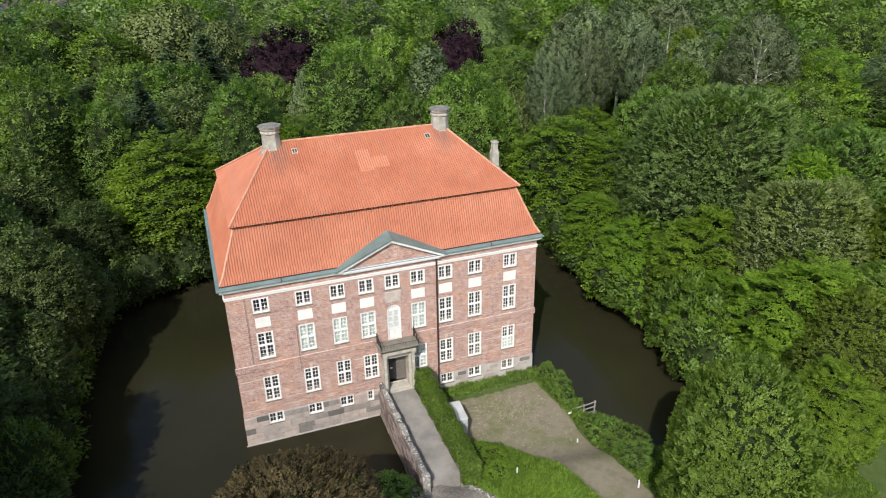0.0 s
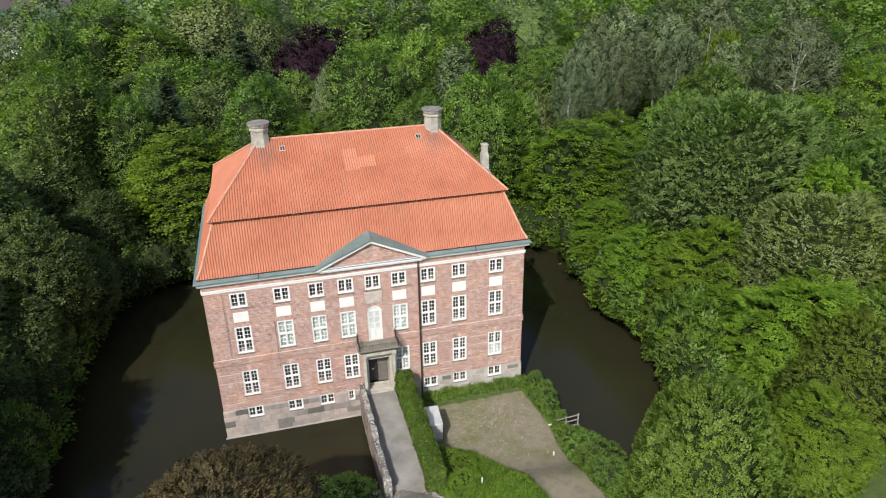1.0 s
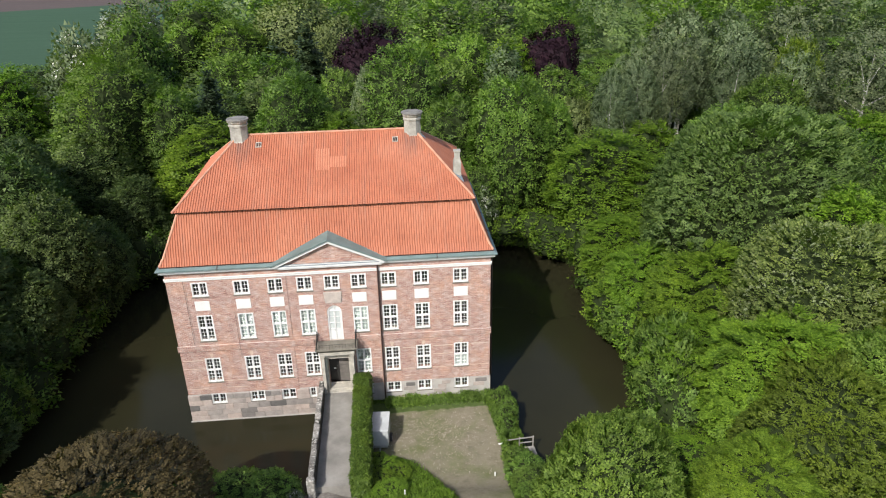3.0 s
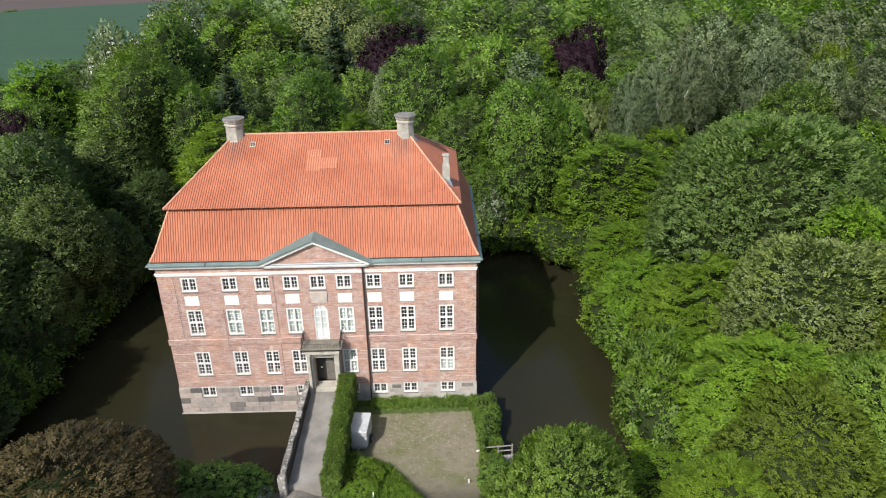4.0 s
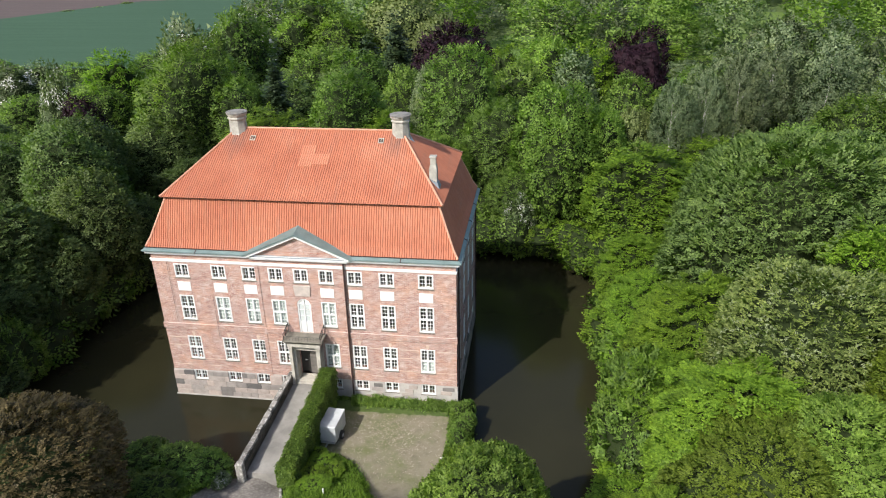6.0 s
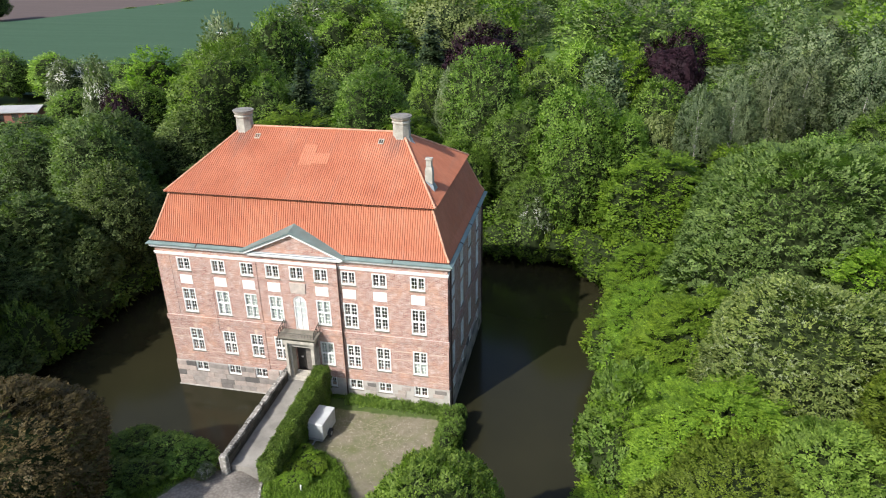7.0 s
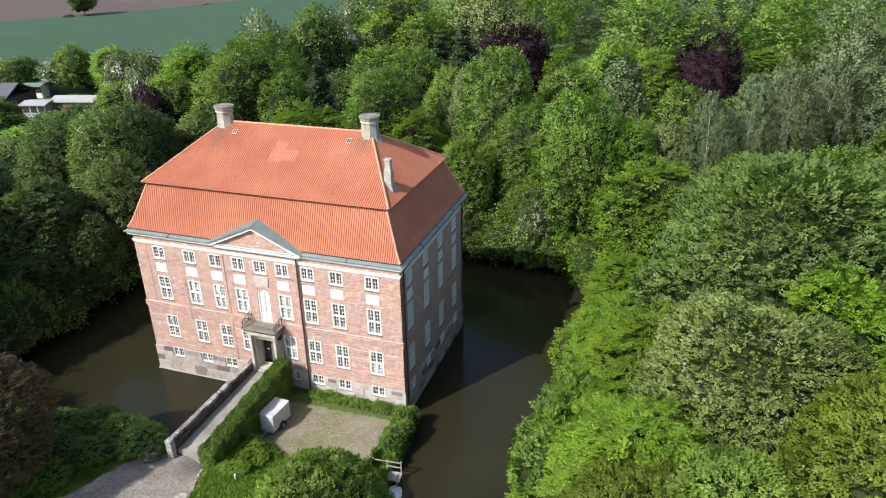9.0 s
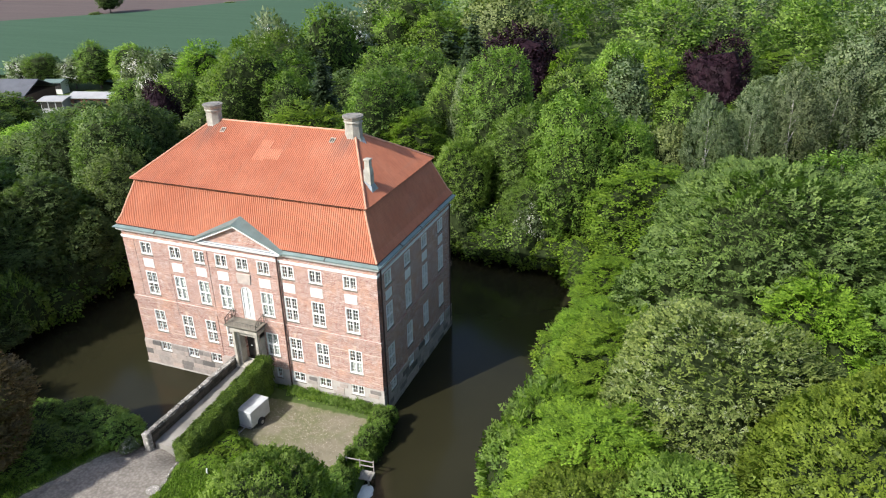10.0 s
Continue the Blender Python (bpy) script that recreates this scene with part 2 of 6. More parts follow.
# Distance haze is put into this paler, bluer leaf green.
L_HAZE = leaf_mat("haze_leaf", (0.093, 0.156, 0.059), (0.178, 0.244, 0.106), 0.36)
L_OLIVE = leaf_mat("olive_leaf", (0.100, 0.140, 0.045), (0.175, 0.210, 0.080), 0.25, hue=0.02)
L_COPPER = leaf_mat("copper_leaf", (0.013, 0.006, 0.011), (0.028, 0.011, 0.019), 0.1, 0.7, hue=0.01)
L_BRONZE = leaf_mat("bronze_leaf", (0.062, 0.050, 0.020), (0.120, 0.095, 0.042), 0.2, hue=0.02)
L_NEEDLE = leaf_mat("spruce_needle", (0.022, 0.048, 0.020), (0.050, 0.085, 0.035), 0.1)
L_HEDGE = leaf_mat("hedge_leaf", (0.054, 0.104, 0.016), (0.116, 0.186, 0.032), 0.25, hue=0.02)
L_GRASS = leaf_mat("grass_blade", (0.080, 0.150, 0.018), (0.155, 0.245, 0.036), 0.3, hue=0.02)
L_YELLOW = leaf_mat("yellowgreen_leaf", (0.087, 0.137, 0.016), (0.168, 0.231, 0.032), 0.36, hue=0.03)
L_ELDER = leaf_mat("elder_leaf", (0.106, 0.172, 0.040), (0.265, 0.335, 0.105), 0.36, hue=0.03)
# Near-black green of the crown core: paints the shade between the leaves.
M_LEAFSHADE = plain("inner_leaf_shade", (0.026, 0.038, 0.013), 0.95, 0.35, 1.5, spec=0.1)
L_WHITEBLOOM = plain("white_blossom", (0.70, 0.70, 0.64), 0.8, 0.15, 2.0)
L_BLOSSOM = plain("cream_blossom", (0.27, 0.32, 0.16), 0.8, 0.15, 2.0)


# ---- mesh helpers ----
def box(bm, x0, y0, z0, x1, y1, z1):
    v = [bm.verts.new((x, y, z)) for x in (x0, x1) for y in (y0, y1) for z in (z0, z1)]
    for f in ((0, 1, 3, 2), (4, 6, 7, 5), (0, 4, 5, 1), (2, 3, 7, 6), (0, 2, 6, 4), (1, 5, 7, 3)):
        bm.faces.new([v[i] for i in f])


def hexa(bm, low, high):
    """A block from four corners below and four above, both going round the same way."""
    a, b = [bm.verts.new(p) for p in low], [bm.verts.new(p) for p in high]
    bm.faces.new(a[::-1])
    bm.faces.new(b)
    for i in range(4):
        bm.faces.new((a[i], a[(i + 1) % 4], b[(i + 1) % 4], b[i]))


def tube(bm, pts, radii, n=8, cap=True):
    rings = []
    for k, p in enumerate(pts):
        p = Vector(p)
        d = (Vector(pts[min(k + 1, len(pts) - 1)]) - Vector(pts[max(k - 1, 0)])).normalized()
        a = d.orthogonal().normalized() if abs(d.z) < 0.95 else Vector((1, 0, 0))
        b = d.cross(a).normalized()
        a = b.cross(d)
        rings.append([bm.verts.new(p + (a * math.cos(6.2832 * i / n) + b * math.sin(6.2832 * i / n)) * radii[k]) for i in range(n)])
    for r, s in zip(rings, rings[1:]):
        for i in range(n):
            bm.faces.new((r[i], r[(i + 1) % n], s[(i + 1) % n], s[i]))
    if cap:
        bm.faces.new(rings[0][::-1])
        bm.faces.new(rings[-1])


def finish(bm, name, material, bevel=0.0):
    if bevel:
        bmesh.ops.bevel(bm, geom=bm.edges[:], offset=bevel, segments=1, affect="EDGES")
    bmesh.ops.recalc_face_normals(bm, faces=bm.faces[:])
    me = bpy.data.meshes.new(name)
    bm.to_mesh(me)
    bm.free()
    me.materials.append(material)
    return me


def part(name, bm, material, parent=None, label="", bevel=0.0, at=None):
    """Links a bmesh or a mesh as one object under a thing or a part."""
    me = bm if isinstance(bm, bpy.types.Mesh) else finish(bm, name, material, bevel)
    ob = new(name, me)
    ob.parent = parent
    if at is not None:
        ob.matrix_basis = at
    return tagged(ob, label)


def thing(name, label, category, at=(0, 0, 0), group="", kind=""):
    ob = new(name)
    ob.empty_display_size = 0.3
    ob.location = at
    return tagged(ob, label, category, group, kind)


def raw_mesh(name, verts, faces, material, normals=None):
    """A mesh of triangles or quads from arrays."""
    me = bpy.data.meshes.new(name)
    n = faces.shape[1]
    me.vertices.add(len(verts))
    me.vertices.foreach_set("co", np.asarray(verts, dtype=np.float32).ravel())
    me.loops.add(faces.size)
    me.loops.foreach_set("vertex_index", faces.astype(np.int32).ravel())
    me.polygons.add(len(faces))
    me.polygons.foreach_set("loop_start", np.arange(0, faces.size, n, dtype=np.int32))
    me.update(calc_edges=True)
    if normals is None:
        me.validate()
    me.polygons.foreach_set("use_smooth", np.full(len(me.polygons), normals is not None))
    if normals is not None:
        me.normals_split_custom_set_from_vertices(normals.astype(np.float32))
    me.materials.append(material)
    return me


# ---- ground and moat ----
MOAT = [(-24.5, -5), (-24.8, 10), (-23.5, 23), (-13, 28.5), (8, 29), (19, 27.5), (23.8, 21), (23.2, 9), (24.2, 0), (22.8, -8), (19, -12), (13.8, -11.5),
        (12.6, -8.5), (12.3, -6), (12.2, -3), (11.6, -0.8), (10.6, 0.6), (0, 0.8), (-1.2, 0.6), (-1.2, -9.6), (-3.5, -9.4), (-8, -8.0), (-13, -9.4), (-20, -8.6)]


def signed(px, py, poly):
    """Distance to the polygon's edge, negative inside."""
    d = np.full(px.shape, 1e9)
    inside = np.zeros(px.shape, bool)
    for (ax, ay), (bx, by) in zip(poly, poly[1:] + poly[:1]):
        ex, ey = bx - ax, by - ay
        t = np.clip(((px - ax) * ex + (py - ay) * ey) / (ex * ex + ey * ey), 0, 1)
        d = np.minimum(d, np.hypot(px - ax - t * ex, py - ay - t * ey))
        c = ((ay > py) != (by > py)) & (px < (bx - ax) * (py - ay) / ((by - ay) if by != ay else 1e-9) + ax)
        inside ^= c
    return np.where(inside, -d, d)


def smooth(a, b, x):
    t = np.clip((x - a) / (b - a), 0, 1)
    return t * t * (3 - 2 * t)


def land(px, py):
    """Height of the ground, moat bed included."""
    px, py = np.asarray(px, float), np.asarray(py, float)
    d = signed(px, py, MOAT)
    base = 1.5 + 0.25 * np.sin(px * 0.11 + 1) * np.cos(py * 0.09)
    garden = smooth(14.5, 11.5, px) * smooth(-0.5, 0.8, px) * smooth(-13.0, -8.0, py) * smooth(3, 1, py)
    base = base * (1 - garden) + 0.75 * garden
    drive = smooth(14, 9, px) * smooth(-14, -9, px) * smooth(-9.5, -12.5, py)
    base = base * (1 - drive) + 1.95 * drive
    base = base + smooth(90, 260, py) * 1.5
    base = base + 0.45 * smooth(0.15, -0.5, signed(px, py, LAWN))
    return base + (-1.3 - base) * smooth(0.4, -0.8, d)


def lawn_cover(px, py):
    return smooth(0.35, -0.25, signed(px, py, LAWN))


LAWN = [(2.4, -6.6), (3.6, -6.5), (4.9, -7.2), (6.0, -8.6), (7.0, -10.8), (7.6, -13.5), (8.4, -19), (2.6, -19), (2.2, -12.4), (1.6, -11.2), (2.2, -9)]
YARD = [(2.2, -1.7), (10.4, -1.6), (10.9, -5.5), (10.6, -8.5), (10.6, -12), (11.5, -18), (8.4, -19), (7.6, -13.5), (7.0, -10.8), (6.0, -8.6), (4.9, -7.2), (3.6, -6.5), (2.2, -6.4)]
DRIVE = [(-1.0, -9.8), (1.0, -9.8), (1.6, -11.4), (2.3, -12.6), (2.6, -22), (-7.5, -22), (-5.0, -15.5), (-3.9, -12.8), (-3.0, -10.6)]
FIELD = [(-112, 86), (-82, 80), (-68, 92), (-58, 118), (-50, 155), (-44, 215), (-30, 330), (-163, 270), (-192, 200), (-228, 160), (-290, 112), (-220, 60)]


def ground():
    xs = np.concatenate([-np.geomspace(3000, 40, 26), np.arange(-36, 36.1, 0.4), np.geomspace(40, 3000, 26)])
    ys = np.concatenate([-np.geomspace(3000, 29, 22), np.arange(-26, 34.1, 0.4), np.geomspace(38, 3000, 40)])
    gx, gy = np.meshgrid(xs, ys)
    gz = land(gx, gy)
    n = len(xs)
    idx = (np.arange(len(ys) - 1)[:, None] * n + np.arange(n - 1)[None, :]).ravel()
    me = raw_mesh("ground", np.stack([gx, gy, gz], -1).reshape(-1, 3), np.stack([idx, idx + 1, idx + n + 1, idx + n], 1), M_GROUND)
    for key, poly in (("lawn", LAWN), ("yard", YARD), ("drive", DRIVE)):
        me.attributes.new(key, "FLOAT", "POINT").data.foreach_set("value", smooth(0.3, -0.3, signed(gx, gy, poly)).astype(np.float32).ravel())
    me.polygons.foreach_set("use_smooth", np.ones(len(me.polygons), bool))
    return tagged(new("ground", me), "grassy woodland ground with moat bed, gravel yard and lawn", "ground", kind="structure")


def ground_mat():
    m, nt, b = mat_base("earth_and_grass", 0.95, 0.15)
    v = world_coords(nt)
    wob = noise_of(nt, v, 1.3, 6, 0.7)
    fine = noise_of(nt, v, 9, 5, 0.7)
    c = ramp(nt, wob, [(0.3, (0.055, 0.080, 0.024)), (0.55, (0.080, 0.118, 0.032)), (0.75, (0.115, 0.135, 0.048))])

    def cover(key, colour):
        a = nt.nodes.new("ShaderNodeAttribute")
        a.attribute_name = key
        add = nt.nodes.new("ShaderNodeMath")
        add.operation = "MULTIPLY_ADD"
        nt.links.new(wob, add.inputs[0])
        add.inputs[1].default_value = 0.9
        nt.links.new(a.outputs["Fac"], add.inputs[2])
        return mixed(nt, ramp(nt, add.outputs[0], [(0.82, grey(0.0)), (1.05, grey(1.0))]), c, colour)

    big = noise_of(nt, v, 0.42, 4, 0.6)
    soil = ramp(nt, wob, [(0.3, (0.148, 0.132, 0.088)), (0.55, (0.225, 0.200, 0.145)), (0.75, (0.175, 0.165, 0.100))])
    soil = mixed(nt, ramp(nt, big, [(0.46, grey(0.0)), (0.66, grey(0.75))]), soil, (0.125, 0.140, 0.055))
    soil = mixed(nt, ramp(nt, fine, [(0.58, grey(0.0)), (0.74, grey(0.6))]), soil, (0.38, 0.34, 0.27))
    c = cover("yard", soil)
    c = cover("lawn", ramp(nt, fine, [(0.3, (0.070, 0.130, 0.018)), (0.7, (0.130, 0.200, 0.035))]))
    cob = nt.nodes.new("ShaderNodeTexVoronoi")
    cob.inputs["Scale"].default_value = 5.5
    nt.links.new(v, cob.inputs["Vector"])
    stone = mixed(nt, 0.5, ramp(nt, wob, [(0.3, (0.20, 0.178, 0.155)), (0.7, (0.31, 0.283, 0.25))]), ramp(nt, cob.outputs["Distance"], [(0.2, grey(1.0)), (0.75, grey(0.4))]), "MULTIPLY")
    c = cover("drive", stone)
    nt.links.new(c, b.inputs["Base Color"])
    bump_to(nt, b, fine, 0.5, 0.05)
    return m


M_GROUND = ground_mat()
ground()
_bm = bmesh.new()
box(_bm, -34, -22, -0.02, 34, 36, 0.0)
moat = part("water", _bm, M_WATER)
tagged(moat, "still murky brown moat water round the house", "water", kind="structure")


def field(name, poly, colour, colour2, lift, label, turn):
    m, nt, b = mat_base(name + "_crop", 0.95, 0.1)
    v = world_coords(nt)
    rot = nt.nodes.new("ShaderNodeMapping")
    rot.inputs["Rotation"].default_value = (0, 0, radians(turn))
    rot.inputs["Scale"].default_value = (0.02, 0.25, 0.02)
    nt.links.new(v, rot.inputs[0])
    c = ramp(nt, noise_of(nt, rot.outputs[0], 1.0, 4), [(0.3, colour), (0.7, colour2)])
    c = mixed(nt, 0.4, c, ramp(nt, noise_of(nt, v, 0.7, 5), [(0.3, grey(0.7)), (0.7, grey(1.0))]), "MULTIPLY")
    nt.links.new(c, b.inputs["Base Color"])
    bm = bmesh.new()
    bm.faces.new([bm.verts.new((x, y, float(land(x, y)) + lift)) for x, y in poly])
    bmesh.ops.triangulate(bm, faces=bm.faces[:])
    tagged(part(name, bm, m), label, "field", kind="structure")


field("crop_field", FIELD, (0.046, 0.090, 0.054), (0.056, 0.104, 0.065), 0.9, "even blue-green field of young grain", 25)
field("ploughed_field", [(-30, 330), (-163, 270), (-192, 200), (-228, 160), (-290, 112), (-700, 200), (-500, 900), (-100, 900)], (0.100, 0.078, 0.075), (0.120, 0.094, 0.088), 0.8, "brown ploughed field", 25)
field("park_lawn", [(1, 100), (12, 98), (18, 172), (2, 178)], (0.10, 0.17, 0.04), (0.13, 0.20, 0.06), 0.5, "short park lawn in a clearing", 0)
field("meadow", [(66, 138), (76, 136), (106, 228), (84, 232)], (0.10, 0.16, 0.035), (0.13, 0.19, 0.05), 0.5, "bright meadow behind the woods", 0)


# ---- the house ----
HW, HD, WALL_T = 10.9, 14.0, 0.5           # half width, depth, wall thickness
EAVE, BEND, RIDGE = 12.35, 15.75, 19.25
COLS = (-8.77, -6.03, -3.77, -1.83, 0.0, 1.81, 3.85, 6.09, 8.81)
SIDE = (1.65, 4.95, 8.2, 11.6)
ROWSZ = {"mezzanine": (10.2, 1.07), "first": (6.72, 2.03), "ground": (3.3, 2.0), "basement": (1.43, 0.87)}
WIN_W = 1.06
house = thing("manor_house", "red-brick baroque manor with orange pantile mansard roof, standing in a moat", "house", (0, 0, 0))


def wall_mesh(span, top, holes, bottom=-1.2):
    """A wall along u with openings right through it; u, outward depth, z."""
    us = sorted({span[0], span[1], *(h[0] for h in holes), *(h[1] for h in holes)})
    zs = sorted({bottom, top, *(h[2] for h in holes), *(h[3] for h in holes)})
    bm = bmesh.new()

    def quad(*p):
        bm.faces.new([bm.verts.new(q) for q in p])

    for a, b in zip(us, us[1:]):
        for c, d in zip(zs, zs[1:]):
            u, z = (a + b) / 2, (c + d) / 2
            if any(h[0] < u < h[1] and h[2] < z < h[3] for h in holes):
                continue
            quad((a, 0, c), (b, 0, c), (b, 0, d), (a, 0, d))
            quad((a, WALL_T, c), (a, WALL_T, d), (b, WALL_T, d), (b, WALL_T, c))
    for u0, u1, z0, z1 in holes:
        quad((u0, 0, z0), (u0, WALL_T, z0), (u0, WALL_T, z1), (u0, 0, z1))
        quad((u1, 0, z0), (u1, 0, z1), (u1, WALL_T, z1), (u1, WALL_T, z0))
        quad((u0, 0, z0), (u1, 0, z0), (u1, WALL_T, z0), (u0, WALL_T, z0))
        quad((u0, 0, z1), (u0, WALL_T, z1), (u1, WALL_T, z1), (u1, 0, z1))
    return bm


front_holes, front_windows = [], []
for k, cx in enumerate(COLS):
    for row, (z0, h) in ROWSZ.items():
        if k == 4 and row != "mezzanine":
            continue
        w = 0.5 if (row == "basement" and k in (3, 5)) else WIN_W
        x = cx + (-0.22 if k == 3 else 0.28) if w < 1 else cx
        front_holes.append((x - w / 2, x + w / 2, z0, z0 + h))
        front_windows.append((x, z0, w, h, row, k))
front_holes += [(-0.72, 0.72, 2.6, 5.15), (-0.5, 0.5, 6.12, 8.95)]
bm = wall_mesh((-HW, HW), 11.95, front_holes)
part("front_wall", bm, M_BRICK_X, house)
side_holes = [(y - WIN_W / 2, y + WIN_W / 2, z0, z0 + h) for y in SIDE for (z0, h) in ROWSZ.values()]
bm = wall_mesh((WALL_T, HD), 11.95, side_holes)
part("side_wall", bm, M_BRICK_Y, house, at=Matrix.Translation((HW, 0, 0)) @ pose(0, 0, 0, 0, 0, 90))
bm = bmesh.new()
box(bm, -HW, WALL_T, -1.2, -HW + WALL_T, HD, 11.95)
part("side_wall", bm, M_BRICK_Y, house)
bm = bmesh.new()
box(bm, -HW + WALL_T, HD - WALL_T, -1.2, HW - WALL_T, HD, 11.95)
part("back_wall", bm, M_BRICK_X, house)
# Inner floors and partitions, added and coloured dark so the rooms read unlit.
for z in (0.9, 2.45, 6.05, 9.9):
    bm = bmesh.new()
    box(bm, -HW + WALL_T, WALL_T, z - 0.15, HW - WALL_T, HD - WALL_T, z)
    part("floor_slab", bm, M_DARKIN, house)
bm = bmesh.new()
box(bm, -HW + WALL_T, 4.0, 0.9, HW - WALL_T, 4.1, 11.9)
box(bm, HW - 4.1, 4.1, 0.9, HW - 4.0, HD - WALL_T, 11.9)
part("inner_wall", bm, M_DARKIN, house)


# windows
WINDOW_CACHE = {}


def window_meshes(w, h, row):
    key = (round(w, 2), round(h, 2))
    if key in WINDOW_CACHE:
        return WINDOW_CACHE[key]
    f = 0.085
    bm = bmesh.new()
    for x0, x1, z0, z1 in ((-w / 2, -w / 2 + f, 0, h), (w / 2 - f, w / 2, 0, h), (-w / 2 + f, w / 2 - f, 0, f), (-w / 2 + f, w / 2 - f, h - f, h)):
        box(bm, x0, -0.035, z0, x1, 0.10, z1)
    tall = h > 1.5
    iw, ih = w - 2 * f, h - 2 * f
    cols = 1 if w < 0.8 else 2
    mull = 0.09 if cols == 2 else 0.0
    if cols == 2:
        box(bm, -mull / 2, -0.025, f, mull / 2, 0.09, h - f)
    rows = 2 if tall else 1
    tz = f + ih * 0.5
    if tall:
        box(bm, -iw / 2, -0.027, tz - 0.05, iw / 2, 0.088, tz + 0.05)
    casing = finish(bm, "window", M_WHITE)
    sw, sh = (iw - mull) / cols, (ih - (0.1 if tall else 0)) / rows
    bm = bmesh.new()
    e = 0.028
    for x0, x1, z0, z1 in ((0, e, 0, sh), (sw - e, sw, 0, sh), (e, sw - e, 0, e), (e, sw - e, sh - e, sh)):
        box(bm, x0, 0.0, z0, x1, 0.05, z1)
    nz = 2 if row == "basement" else 3
    box(bm, sw / 2 - 0.012, 0.004, e, sw / 2 + 0.012, 0.046, sh - e)
    for i in range(1, nz):
        z = sh * i / nz
        box(bm, e, 0.006, z - 0.012, sw - e, 0.044, z + 0.012)
    sash = finish(bm, "sash", M_WHITE)
    bm = bmesh.new()
    box(bm, e, 0.020, e, sw - e, 0.026, sh - e)
    pane = finish(bm, "pane", M_GLASS)
    bm = bmesh.new()
    box(bm, -w / 2 - 0.05, -0.09, -0.07, w / 2 + 0.05, 0.1, -0.002)
    sill = finish(bm, "sill", M_SANDDARK)
    bm = bmesh.new()
    nfold = 12
    for i in range(nfold):
        u0, u1 = -iw / 2 + iw * i / nfold, -iw / 2 + iw * (i + 1) / nfold
        d = 0.02 * (i % 2)
        box(bm, u0, 0.16 + d, f, u1 - 0.004, 0.175 + d, h - f)
    blind = finish(bm, "blind", M_BLIND)
    slots = [(-iw / 2 + c * (sw + mull), f + r * (sh + 0.1)) for c in range(cols) for r in range(rows)]
    WINDOW_CACHE[key] = (casing, sash, pane, sill, blind, slots)
    return WINDOW_CACHE[key]


def window(at, w, h, row, covered, half=False):
    casing, sash, pane, sill, blind, slots = window_meshes(w, h, row)
    win = part("window", casing, M_WHITE, house, "white cross window with drawn blind" if covered else "white small-paned window", at=at)
    for x, z in slots:
        part("sash", sash, M_WHITE, win, at=pose(x, 0.02, z))
        g = part("pane", pane, M_GLASS, win, at=pose(x, 0.02, z))
        g.visible_shadow = False
    part("sill", sill, M_SANDDARK, win)
    if covered:
        b = part("blind", blind, M_BLIND, win, "white blind behind the glass")
        if half:
            b.scale.z = 0.5


for x, z0, w, h, row, k in front_windows:
    covered = (row == "first" and k in (1, 2, 3, 5)) or (row == "ground" and k in (5, 8))
    window(pose(x, 0.02, z0), w, h, row, covered, row == "ground" and k == 8)
for j, y in enumerate(SIDE):
    for row, (z0, h) in ROWSZ.items():
        window(Matrix.Translation((HW - 0.02, y, z0)) @ pose(0, 0, 0, 0, 0, 90), WIN_W, h, row, row == "first" and j in (1, 2))

# limewashed panels between the storeys
bm = bmesh.new()
box(bm, -0.49, -0.03, 0, 0.49, 0.02, 0.72)
panel = finish(bm, "panel", M_PANEL, 0.01)
for k, cx in enumerate(COLS):
    if k != 4:
        part("panel", panel, M_PANEL, house, "white limewashed wall panel", at=pose(cx, 0, 9.12))
for j, y in enumerate(SIDE):
    part("panel", panel, M_PANEL, house, at=Matrix.Translation((HW, y, 9.12)) @ pose(0, 0, 0, 0, 0, 90))
bm = bmesh.new()
hexa(bm, [(-0.56, -0.06, 9.15), (0.56, -0.06, 9.15), (0.56, 0.02, 9.15), (-0.56, 0.02, 9.15)], [(-0.62, -0.08, 9.95), (0.62, -0.08, 9.95), (0.62, 0.02, 9.95), (-0.62, 0.02, 9.95)])
box(bm, -0.34, -0.07, 9.3, 0.34, -0.05, 9.85)
box(bm, -0.63, -0.085, 9.95, 0.63, 0.02, 9.99)
part("relief_stone", bm, M_TABLET, house, "pale weathered sandstone tablet", 0.015)

bm = bmesh.new()
hexa(bm, [(-0.07, -0.012, 5.34), (0.07, -0.012, 5.34), (0.07, 0.0, 5.34), (-0.07, 0.0, 5.34)], [(-0.13, -0.012, 5.66), (0.13, -0.012, 5.66), (0.13, 0.0, 5.66), (-0.13, 0.0, 5.66)])
keystone = finish(bm, "keystone", M_COURSE)
for k, cx in enumerate(COLS):
    if k not in (3, 4, 5):
        part("keystone", keystone, M_COURSE, house, "pale worn keystone", at=pose(cx, 0, 0))

